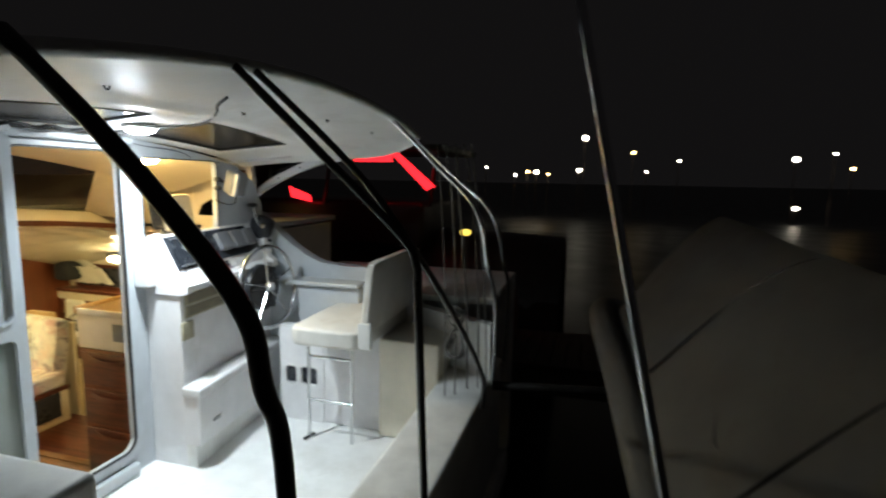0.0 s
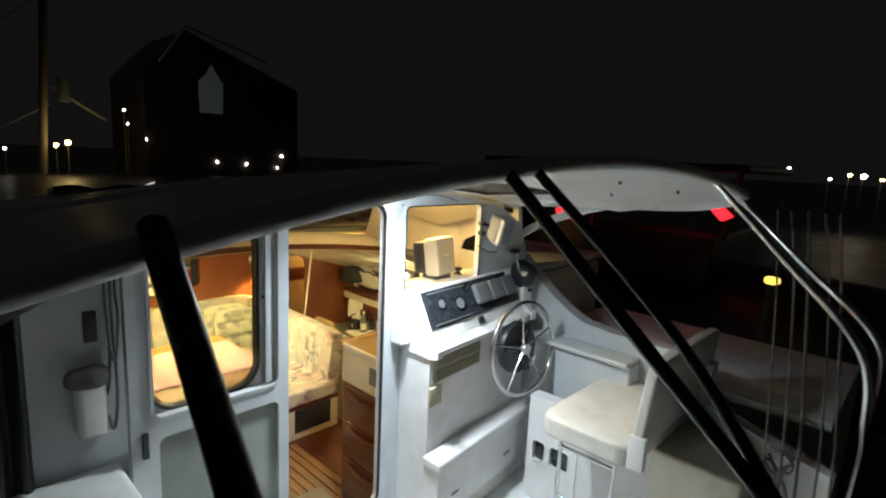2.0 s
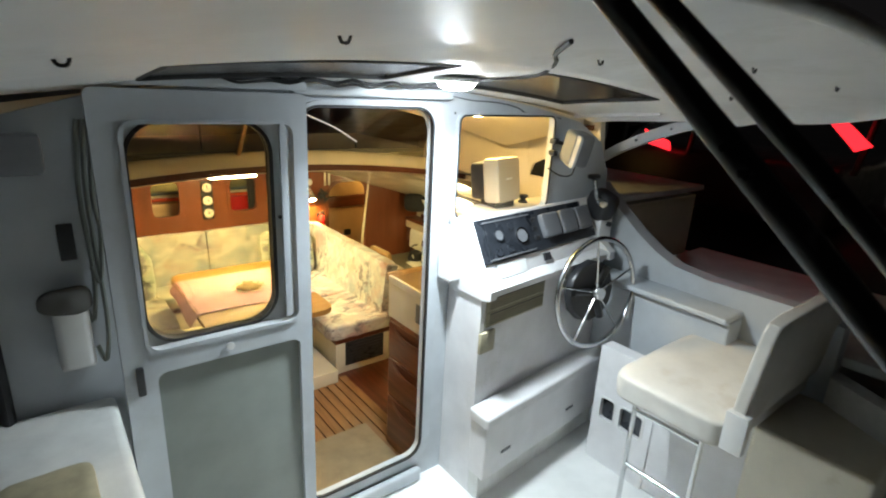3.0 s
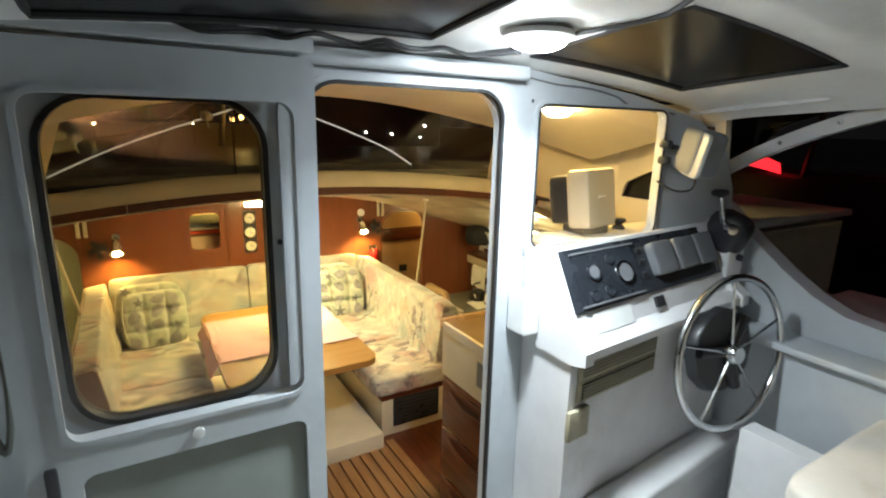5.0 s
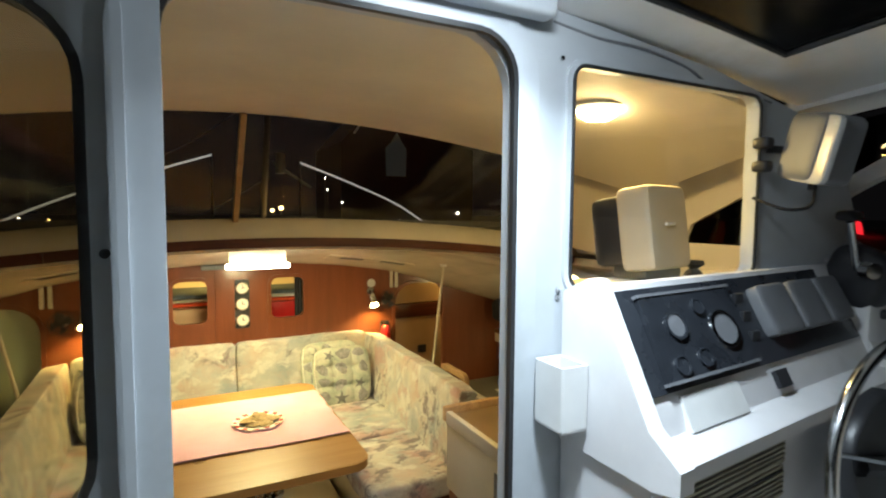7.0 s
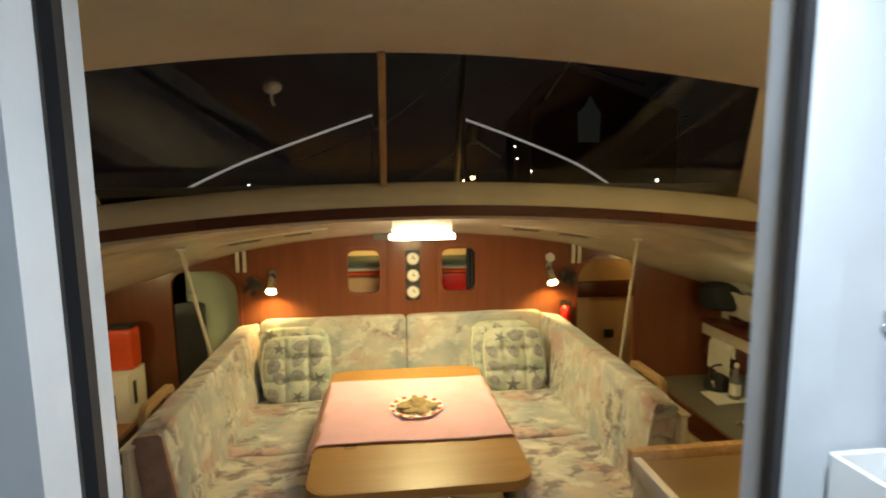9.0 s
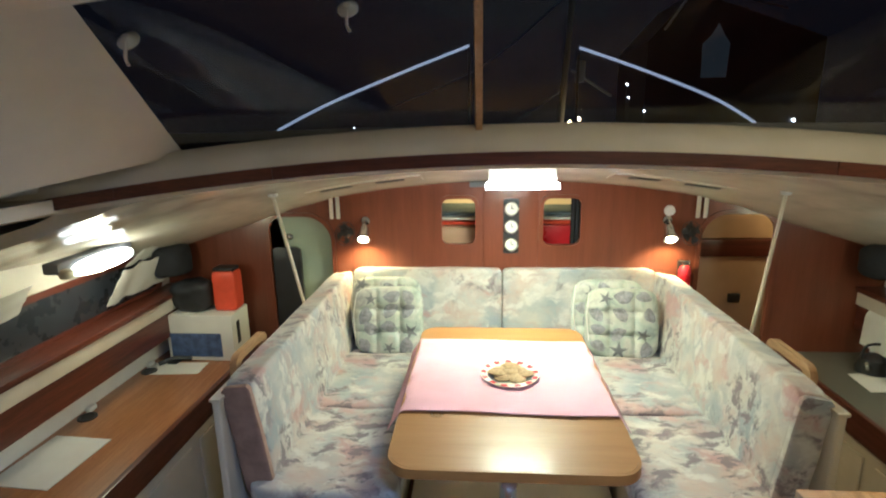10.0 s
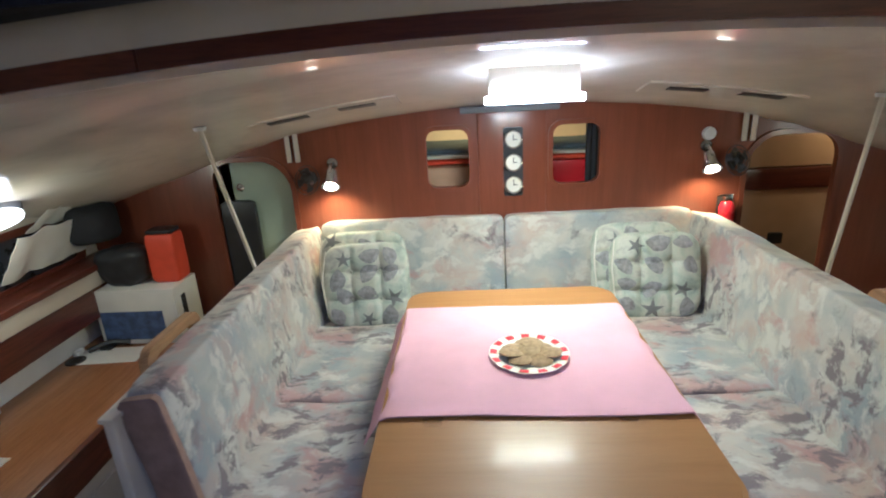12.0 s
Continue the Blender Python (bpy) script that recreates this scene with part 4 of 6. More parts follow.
for z in (1.125, 1.008, 0.892):
    g = part("gauge", lathe([(0.0, 0.006), (0.038, 0.006), (0.040, 0.0), (0.0, 0.0)], pose(0.145, BY - 0.023, z, 90, 0, 0), 28), PAPER, gp, "white dial")
    part("bezel", lathe([(0.038, 0.004), (0.046, 0.010), (0.049, 0.004), (0.049, -0.001), (0.038, -0.001)], pose(0.145, BY - 0.023, z, 90, 0, 0), 28), STEEL, g, "chrome ring")
    part("hand", box(0.143, BY - 0.0315, z - 0.004, 0.147, BY - 0.0295, z + 0.026, 0.0), BLACK_PLASTIC, g)
    part("hand", box(0.145, BY - 0.0318, z - 0.002, 0.165, BY - 0.0305, z + 0.002, 0.0), BLACK_PLASTIC, g)
for sg, x, col in ((-1, -0.80, "port"), (1, 1.12, "starboard")):
    rl = thing("reading_lamp", (x, BY, 0.93), "lit chrome reading lamp on the mahogany bulkhead", "reading lamp", "bulkhead reading lamps")
    part("mount", lathe([(0.0, 0.0), (0.03, 0.0), (0.028, 0.012), (0.0, 0.014)], pose(x, BY - 0.001, 1.045, 90, 0, 0), 18), STEEL, rl)
    part("arm", tube(smooth_path([(x, BY - 0.012, 1.045), (x, BY - 0.05, 1.04), (x, BY - 0.085, 1.01)], 5), 0.008, 8), STEEL, rl)
    part("shade", lathe([(0.018, 0.075), (0.028, 0.07), (0.034, 0.02), (0.050, -0.02), (0.047, -0.02), (0.031, 0.02), (0.025, 0.066), (0.0, 0.07)], pose(x, BY - 0.09, 0.955, -38, 0, 0), 22), STEEL, rl, "chrome shade")
    part("bulb", lathe([(0.0, 0.02), (0.022, 0.016), (0.028, -0.002), (0.022, -0.010), (0.0, -0.012)], pose(x, BY - 0.097, 0.944, -38, 0, 0), 16), BULB_WARM, rl, "glowing bulb")
    xf = x + sg * 0.115
    fan = thing("cabin_fan", (xf, BY, 0.95), "small black cabin fan fixed to the bulkhead", "fan", "cabin fans")
    part("bracket", tube([(xf + sg * 0.03, BY - 0.005, 1.02), (xf, BY - 0.07, 1.0)], 0.012, 8), BLACK_PLASTIC, fan)
    part("motor", lathe([(0.0, -0.03), (0.03, -0.03), (0.034, 0.02), (0.0, 0.03)], pose(xf, BY - 0.075, 0.985, 70, 0, sg * 20), 16), BLACK_PLASTIC, fan)
    mm = pose(xf, BY - 0.11, 0.98, 75, 0, sg * 20)
    for k in range(3):
        part("ring", tube([mm @ Vector((r * math.cos(a), r * math.sin(a), h)) for a in [math.tau * i / 20 for i in range(20)] for r, h in ((0.075 - 0.022 * k, 0.008 * k),)], 0.0025, 5, closed=True), BLACK_PLASTIC, fan)
    for k in range(4):
        a = math.tau * k / 4 + 0.4
        own = surface(lambda u, v: mm @ Vector(((0.012 + 0.052 * u) * math.cos(a + 0.9 * (v - 0.5)), (0.012 + 0.052 * u) * math.sin(a + 0.9 * (v - 0.5)), 0.012 * (v - 0.5))), 4, 3, (0, 0.001, 0))
        part("blade", own, BLACK_PLASTIC, fan)
    xb = x + sg * 0.20
    for dx in (-0.022, 0.022):
        solid("latch_bar", box(xb + dx - 0.013, BY - 0.022, 1.06, xb + dx + 0.013, BY - 0.0125, 1.205, 0.004), CREAM, "cream sliding latch bar on the bulkhead", "latch", group="bulkhead latches")
solid("round_sensor", lathe([(0.0, 0.02), (0.03, 0.018), (0.034, 0.0), (0.0, 0.0)], pose(1.13, BY - 0.001, 1.105, 90, 0, 0), 20), WHITE_PLASTIC, "round white sensor above the reading lamp", "sensor")
fx, fy = 1.235, BY - 0.055
fe = thing("fire_extinguisher", (fx, fy, 0.52), "small red fire extinguisher on the bulkhead", "fire extinguisher")
part("cylinder", lathe([(0.0, 0.0), (0.034, 0.0), (0.038, 0.008), (0.038, 0.20), (0.030, 0.225), (0.014, 0.24), (0.0, 0.24)], pose(fx, fy, 0.53), 24), RED_PAINT, fe)
part("band", lathe([(0.0385, 0.04), (0.0395, 0.04), (0.0395, 0.075), (0.0385, 0.075)], pose(fx, fy, 0.53), 24), WHITE_PLASTIC, fe)
part("valve", box(fx - 0.02, fy - 0.018, 0.765, fx + 0.02, fy + 0.018, 0.79, 0.004), STEEL, fe)
part("lever", box(fx - 0.05, fy - 0.010, 0.79, fx + 0.025, fy + 0.010, 0.80, 0.003), STEEL, fe)
part("bracket", box(fx - 0.03, fy + 0.036, 0.55, fx + 0.03, BY - 0.001, 0.78, 0.004), BLACK_PLASTIC, fe)
for x in (-1.125, 1.425):
    zt = fore_under(x, 2.39)
    pl = thing("grab_pole", (-1.015, 2.43, 0.685) if x < 0 else (1.235, 2.43, -0.6), "slim white grab pole reaching up to the headliner", "pole", "grab poles")
    part("pole", tube([(-1.015, 2.43, 0.685) if x < 0 else (1.235, 2.43, -0.6), (x, 2.39, zt - 0.01)], 0.009, 12), CREAM, pl)
    part("flange", lathe([(0.0, 0.0), (0.026, 0.0), (0.022, -0.014), (0.0, -0.014)], pose(x, 2.39, zt), 18), WHITE_PLASTIC, pl)
for x in (-0.83, -0.37):
    t0 = ws_low(x).lerp(ws_top(x), 0.80)
    hk = thing("suction_hook", t0, "clear suction cup hook stuck to the windscreen", "suction hook", "windscreen hooks")
    part("cup", lathe([(0.0, 0.012), (0.008, 0.012), (0.014, 0.006), (0.026, 0.0), (0.026, -0.002), (0.0, -0.002)], pose(t0.x, t0.y - 0.012, t0.z, 55, 0, 0), 20), FROSTED, hk)
    part("hook", tube(smooth_path([(t0.x, t0.y - 0.022, t0.z - 0.006), (t0.x, t0.y - 0.03, t0.z - 0.04), (t0.x + 0.008, t0.y - 0.035, t0.z - 0.055)], 5), 0.004, 6), FROSTED, hk)
dl = thing("dome_light", (0.85, 0.28, 1.97), "lit round warm dome light on the saloon headliner", "ceiling light")
dz = roof_z(0.85, 0.28)
part("rim", lathe([(0.0, 0.0), (0.078, 0.0), (0.080, -0.012), (0.066, -0.018), (0.0, -0.018)], pose(0.85, 0.28, dz), 28), WHITE_PLASTIC, dl)
part("diffuser", lathe([(0.064, -0.018), (0.056, -0.034), (0.035, -0.046), (0.0, -0.051)], pose(0.85, 0.28, dz), 28), BULB_WARM, dl, "glowing glass")

# cabinet just inside the companionway
cb = thing("entry_cabinet", (0.8, 0.27, FZ - 0.012), "cabinet by the companionway, cream top band over mahogany drawers", "cabinet")
part("carcass", box(0.48, -0.03, FZ - 0.012, 1.32, 0.515, 0.79, 0.006), MAHOGANY, cb)
part("cream_band", box(0.474, -0.03, 0.795, 1.32, 0.522, 1.035, 0.006), CREAM, cb, "cream laminate band")
part("worktop", box(0.490, -0.03, 1.020, 1.32, 0.505, 1.040, 0.004), GALLEY_TOP, cb, "brown worktop")
part("fiddle_rail", box(0.462, 0.508, 1.015, 1.32, 0.530, 1.062, 0.006), OAK_Y, cb, "varnished fiddle rail")
part("side_rail", box(0.462, -0.03, 1.010, 0.482, 0.505, 1.052, 0.006), CREAM, cb)
part("label_plate", box(0.4715, 0.16, 0.86, 0.4755, 0.24, 0.97, 0.001), COVER_GREY, cb, "small grey label plate")
for z0, z1 in ((0.56, 0.77), (0.30, 0.53), (-0.02, 0.27)):
    d = part("drawer_front", box(0.468, 0.0, z0, 0.4795, 0.50, z1, 0.004), MAHOGANY_Y, cb)
    part("pull", surface(lambda u, v: (0.466 - 0.028 * math.sin(u * math.pi), 0.06 + 0.38 * u, z1 - 0.015 - 0.03 * v - 0.02 * math.sin(u * math.pi)), 12, 2, (0.006, 0, 0)), MAHOGANY_Y, d, "curved mahogany finger pull")
solid("helm_shelf", box(0.62, -0.033, 1.455, 1.50, 0.22, 1.490, 0.006), CREAM, "cream shelf behind the helm window", "shelf", "structure")
sp = thing("cabin_speaker", (0.92, 0.14, 1.49), "beige tilted loudspeaker on the shelf behind glass", "speaker")
mspk = pose(0.93, 0.13, 1.635, -8, 0, 12)
b1 = cushion((0, 0, 0), (0.21, 0.10, 0.235), 14, 10, 0.0, mspk)
part("grille", b1, BEIGE_PLASTIC, sp)
b2 = cushion((0, 0, 0), (0.18, 0.12, 0.20), 10, 8, 0.0, mspk @ pose(-0.01, 0.08, 0))
part("case", b2, BLACK_PLASTIC, sp, "black rear case")
part("badge", box(0.905, 0.072, 1.645, 0.955, 0.078, 1.653, 0.001, turn=12), WHITE_PLASTIC, sp, "small plain badge")
part("foot", box(0.86, 0.09, 1.491, 1.0, 0.21, 1.525, 0.006), BLACK_PLASTIC, sp)
# Small black turned shape added on the shelf, of no known kind.
solid("black_fitting", lathe([(0.0, 0.0), (0.03, 0.0), (0.022, 0.014), (0.012, 0.02), (0.03, 0.035), (0.026, 0.045), (0.0, 0.048)], pose(1.12, 0.14, 1.4905), 18), BLACK_PLASTIC, "small black knob-shaped fitting on the shelf", "compass")

# ---- hull sides seen past the settee ----
def hull_side(sg, nm):
    X = lambda d: CX + sg * d
    lo, hi = (lambda a, b: (min(a, b), max(a, b)))(X(1.74), X(2.34))
    desk_z = 0.17
    d = thing("side_counter_" + nm, (X(2.0), 2.0, -0.6), "teak desk top along the port hull" if sg < 0 else "dark galley counter along the starboard hull", "counter")
    part("worktop", box(lo, 0.15, desk_z - 0.03, hi, BY - 0.002, desk_z, 0.004), TEAK_Y if sg < 0 else COUNTER_DARK, d)
    part("front_fiddle", box(X(1.715), 0.15, 0.055, X(1.745), BY - 0.014, desk_z + 0.025, 0.006), MAHOGANY_Y, d, "dark mahogany fiddle rail")
    part("front_panel", box(X(1.735), 0.15, -0.6, X(1.765), BY - 0.014, 0.055, 0.0), CREAM, d)
    for y0, y1 in ((0.45, 1.25), (1.33, 2.13), (2.21, 2.95)):
        part("door_panel", box(X(1.722), y0, -0.50, X(1.7345), y1, -0.01, 0.006), CREAM, d)
    solid("wall_hull_" + nm, box(X(2.34), 0.1, -0.6, X(2.37), BY, 1.5, 0.0), CREAM, "cream hull side above the counter", "wall", "structure")
    solid("backsplash_" + nm, box(X(2.325), 0.15, desk_z + 0.001, X(2.339), BY - 0.002, 0.345, 0.0), WHITE_PLASTIC, "white laminate backsplash", "panel", "structure")
    sh = thing("hull_shelf_" + nm, (X(2.3), 2.0, 0.34), "mahogany-fronted shelf along the hull with a pale rail", "shelf")
    part("fascia", box(X(2.20), 0.15, 0.335, X(2.222), BY - 0.002, 0.4995, 0.004), MAHOGANY_Y, sh)
    part("bottom", box(X(2.222), 0.15, 0.335, X(2.338), BY - 0.002, 0.355, 0.0), MAHOGANY_Y, sh)
    part("rail", box(X(2.185), 0.15, 0.500, X(2.338), BY - 0.002, 0.585, 0.008), CREAM, sh, "cream rail")
    part("rail_cap", box(X(2.172), 0.15, 0.5855, X(2.338), BY - 0.002, 0.618, 0.006), MAHOGANY_Y, sh, "dark mahogany cap")
    w = thing("hull_window_" + nm, (X(2.33), 2.0, 0.64), "long dark hull window above the shelf", "window", kind="structure")
    part("pane", box(X(2.330), 0.5, 0.630, X(2.339), 2.95, 0.86, 0.004), PANEL_BLACK, w)
    part("frame", sheet([rrect(0.47, 0.605, 2.98, 0.885, 0.05), rrect(0.52, 0.64, 2.93, 0.85, 0.04)], lambda u, v: (X(2.322), u, v), (sg * 0.008, 0, 0)), MAHOGANY_Y, w)
    # crumpled white covers hung over the ends of the window
    for y0, y1, z0, z1 in ((2.42, 2.95, 0.68, 0.88), (2.62, 3.03, 0.86, 0.96), (0.9, 1.85, 0.84, 0.98)):
        solid("window_cover", surface(lambda u, v: (X(2.28 - 0.10 * v) + sg * 0.012 * noise.noise(Vector((u * 7, v * 5, y0))), y0 + (y1 - y0) * u + 0.05 * (v - 0.5) * (1 if y0 > 2 else 0), z0 + (z1 - z0) * v + 0.02 * noise.noise(Vector((u * 5, 3, y1)))), 16, 8, (sg * 0.004, 0, 0)), PAPER, "crumpled white cover over the hull window", "window cover", group="window covers")
    solid("stuffed_jacket", cushion((X(2.18), 2.90, 0.82), (0.20, 0.24, 0.20), 3.5, 10, 0.02), NAVY, "black jacket stuffed in the shelf corner", "jacket")
    y0 = 2.19 if sg < 0 else 2.02
    hl = thing("hull_light", (X(2.07), y0, 0.98), "lit frosted oval light over the counter", "wall light", "hull lights")
    part("base", box(X(2.10), y0 - 0.28, 1.005, X(2.18), y0 + 0.24, 1.06, 0.012), COVER_GREY, hl)
    part("diffuser", cushion((X(2.09), y0, 1.005), (0.082, 0.42, 0.082), 2.6, 14, 0.0), BULB_HULL, hl, "glowing frosted glass")
    part("brass_cap", cushion((X(2.09), y0 - 0.25, 1.005), (0.05, 0.06, 0.05), 3, 8, 0.0), TAN_GRILLE, hl)


hull_side(-1, "port")
hull_side(1, "starboard")
bx = thing("printed_carton", (-1.87, 2.93, 0.171), "white carton with a blue picture on the desk", "box")
part("carton", box(-2.08, 2.80, 0.171, -1.64, 3.04, 0.480, 0.004), PAPER, bx)
part("picture", box(-2.06, 2.7965, 0.20, -1.72, 2.7995, 0.36, 0.0), plain("blue_print", (0.08, 0.12, 0.26), 0.6, vary=0.5, scale=22), bx, "blue printed picture")
part("print_bar", box(-1.6395, 2.86, 0.27, -1.6375, 2.90, 0.42, 0.0), BLACK_PLASTIC, bx, "dark printed mark")
oc = thing("orange_case", (-1.715, 2.95, 0.481), "orange plastic case standing on the carton", "case")
part("case", cushion((-1.715, 2.95, 0.615), (0.155, 0.13, 0.27), 9, 10, 0.002), ORANGE, oc)
part("lid", cushion((-1.715, 2.95, 0.757), (0.14, 0.11, 0.022), 8, 8, 0.0), BLACK_PLASTIC, oc, "black lid")
solid("black_satchel", cushion((-1.94, 2.93, 0.585), (0.27, 0.20, 0.22), 3, 12, 0.02), BLACK_PLASTIC, "slumped black bag on the carton", "bag")
for i, (x0, y0, x1, y1, t) in enumerate(((-2.14, 2.60, -1.80, 2.76, 4), (-2.16, 1.55, -1.86, 1.92, -3), (-2.0, 1.20, -1.74, 1.36, 5))):
    solid("paper_sheet", box(x0, y0, 0.1705, x1, y1, 0.1735 + 0.001 * i, 0.0, turn=t), PAPER, "loose cream paper sheet on the desk", "paper", group="papers on the desk")
for y in (2.10, 2.63):
    gr = thing("grommet", (-2.12, y, 0.1705), "round black cable grommet in the desk", "grommet", "desk grommets")
    part("ring", lathe([(0.030, 0.0), (0.048, 0.0), (0.046, 0.007), (0.032, 0.007), (0.030, 0.0)], pose(-2.12, y, 0.1705), 24), BLACK_PLASTIC, gr)
    part("cap", lathe([(0.0, 0.004), (0.030, 0.004), (0.030, 0.0), (0.0, 0.0)], pose(-2.12, y, 0.1706), 20), BLACK_RUBBER, gr)
    solid("plug", cushion((-2.15, y + 0.07, 0.185), (0.03, 0.06, 0.028), 5, 6, 0.0), WHITE_PLASTIC, "white plug lying on the desk", "plug", group="desk plugs")
hs = thing("handset", (-2.02, 2.76, 0.174), "black handset with a cord on the papers", "handset")
part("body", tube(smooth_path([(-2.10, 2.70, 0.19), (-2.02, 2.76, 0.205), (-1.93, 2.79, 0.19)], 5), 0.014, 8), BLACK_PLASTIC, hs)
part("stand", box(-2.06, 2.73, 0.174, -2.0, 2.79, 0.19, 0.003), BLACK_PLASTIC, hs)
# galley things
tw = thing("paper_towel", (2.42, 2.86, 0.30), "white paper towel roll hung under the shelf", "paper towel")
part("roll", tube([(2.36, 2.72, 0.46), (2.36, 2.96, 0.46)], 0.055, 20), PAPER, tw)
part("loose_sheet", surface(lambda u, v: (2.305 - 0.006 * v, 2.72 + 0.24 * u, 0.46 - 0.17 * v), 6, 6, (0.002, 0, 0)), PAPER, tw)
part("holder", tube([(2.36, 2.70, 0.46), (2.36, 2.70, 0.52), (2.36, 2.98, 0.52), (2.36, 2.98, 0.46)], 0.006, 6), BLACK_PLASTIC, tw)
kt = thing("kettle", (2.28, 2.86, 0.171), "dark steel kettle on the galley counter", "kettle")
part("body", lathe([(0.0, 0.0), (0.085, 0.0), (0.09, 0.03), (0.07, 0.09), (0.03, 0.115), (0.0, 0.12)], pose(2.28, 2.80, 0.171), 24), BLACK_PLASTIC, kt)
part("handle", tube(smooth_path([(2.21, 2.80, 0.25), (2.22, 2.80, 0.33), (2.28, 2.80, 0.35), (2.34, 2.80, 0.33), (2.35, 2.80, 0.25)], 5), 0.008, 8), BLACK_PLASTIC, kt)
part("spout", tube([(2.22, 2.75, 0.22), (2.17, 2.70, 0.27)], [0.02, 0.010], 10), STEEL, kt)
bt = thing("glass_bottle", (2.28, 2.62, 0.176), "clear bottle on a white cloth", "bottle")
part("body", lathe([(0.0, 0.0), (0.034, 0.0), (0.036, 0.01), (0.036, 0.13), (0.014, 0.18), (0.013, 0.22), (0.0, 0.22)], pose(2.28, 2.62, 0.178), 24), COVER_GREY, bt)
part("cap", lathe([(0.0, 0.0), (0.016, 0.0), (0.016, 0.025), (0.0, 0.025)], pose(2.28, 2.62, 0.398), 16), WHITE_PLASTIC, bt, "white cap")
part("label", lathe([(0.0365, 0.03), (0.0372, 0.03), (0.0372, 0.11), (0.0365, 0.11)], pose(2.28, 2.62, 0.178), 24), PAPER, bt, "plain white label")
solid("tool_crock", lathe([(0.0, 0.0), (0.045, 0.0), (0.05, 0.12), (0.046, 0.12), (0.042, 0.01), (0.0, 0.01)], pose(2.38, 2.66, 0.171), 20), COVER_GREY, "grey crock beside the bottle", "crock")
solid("dish_cloth", surface(lambda u, v: (2.10 + 0.30 * u + 0.02 * v, 2.54 + 0.22 * v + 0.03 * u, 0.1735 + 0.004 * abs(noise.noise(Vector((u * 6, v * 6, 1))))), 14, 12, (0, 0, 0.003)), PAPER, "white cloth spread on the counter", "cloth")
st = thing("stove", (2.25, 2.05, 0.17), "steel two-burner stove top on the counter", "stove")
part("top", box(2.05, 1.80, 0.1705, 2.42, 2.30, 0.182, 0.004), STEEL, st)
for y in (1.92, 2.17):
    part("burner", lathe([(0.0, 0.012), (0.05, 0.012), (0.055, 0.0), (0.0, 0.0)], pose(2.24, y, 0.182), 20), BLACK_PLASTIC, st)
    for k in range(4):
        part("grate_bar", tube([(2.24 + 0.10 * math.cos(k * math.pi / 2), y + 0.10 * math.sin(k * math.pi / 2), 0.196), (2.24 + 0.02 * math.cos(k * math.pi / 2), y + 0.02 * math.sin(k * math.pi / 2), 0.20)], 0.005, 6), BLACK_PLASTIC, st)

# ---- cockpit ----
CZ = 0.15
solid("cockpit_floor", box(-1.5, -1.66, CZ - 0.06, 1.75, -0.0625, CZ, 0.0), SOLE_WHITE, "white non-skid cockpit sole", "floor", "structure")


def skew(bm):
    for v in bm.verts:
        if v.co.y < -0.066:
            v.co.y = min(v.co.y + 0.10 * (v.co.x - 0.42), -0.066)
    return bm


con = thing("helm_console", (0.9, -0.25, CZ), "white moulded helm console with a black instrument panel", "helm console")
prof = [(-0.065, CZ), (-0.065, 1.505), (-0.145, 1.535), (-0.160, 1.532), (-0.285, 1.305), (-0.295, 1.268), (-0.345, 1.262), (-0.362, 1.250), (-0.362, 1.222), (-0.345, 1.214), (-0.305, 1.210), (-0.305, CZ)]
part("body", skew(sheet([prof], lambda u, v: (0.442, u, v), (1.038, 0, 0))), GELCOAT, con)
part("cheek", skew(sheet([[(-0.075, 1.20), (-0.075, 1.515), (-0.150, 1.549), (-0.168, 1.546), (-0.306, 1.300), (-0.372, 1.256), (-0.372, 1.214), (-0.32, 1.20)]], lambda u, v: (0.430, u, v), (0.040, 0, 0))), GELCOAT, con)
part("cheek", skew(sheet([[(-0.075, 1.20), (-0.075, 1.515), (-0.150, 1.549), (-0.168, 1.546), (-0.306, 1.300), (-0.372, 1.256), (-0.372, 1.214), (-0.32, 1.20)]], lambda u, v: (1.425, u, v), (0.058, 0, 0))), GELCOAT, con)
ledge = part("ledge", skew(box(0.41, -0.44, 0.60, 1.48, -0.306, 0.66, 0.016, 3)), GELCOAT, con)
part("lower_front", skew(box(0.425, -0.42, 0.30, 1.48, -0.306, 0.605, 0.012, 3)), GELCOAT, con)
part("kick_board", skew(box(0.44, -0.375, CZ, 1.48, -0.306, 0.31, 0.006)), GELCOAT_WORN, con)
for x in (0.55, 1.1):
    part("drain_slot", skew(box(x, -0.424, 0.40, x + 0.07, -0.419, 0.415, 0.002)), COVER_GREY, con)


def on_panel(x, s, lift=0.0):
    """A place on the sloping instrument face: s runs from 0 at its top to 1 at its foot."""
    a, b = Vector((0, -0.160, 1.532)), Vector((0, -0.285, 1.305))
    n = Vector((0, -0.876, 0.482))
    q = a.lerp(b, s) + n * lift
    return Vector((x, min(q.y + 0.10 * (x - 0.42), -0.066), q.z))


def panel_plate(x0, x1, s0, s1, lift, thick, r=0.01):
    def to3(u, v):
        return on_panel(u, v, lift)
    pts = rrect(x0, s0, x1, s1, 0.0, 1) if r == 0 else [(u, v) for u, v in rrect(x0, s0, x1, s1, 0.0, 1)]
    d = Vector((0, -0.876, 0.482)) * thick
    return sheet([list(dict.fromkeys(pts))], to3, d)


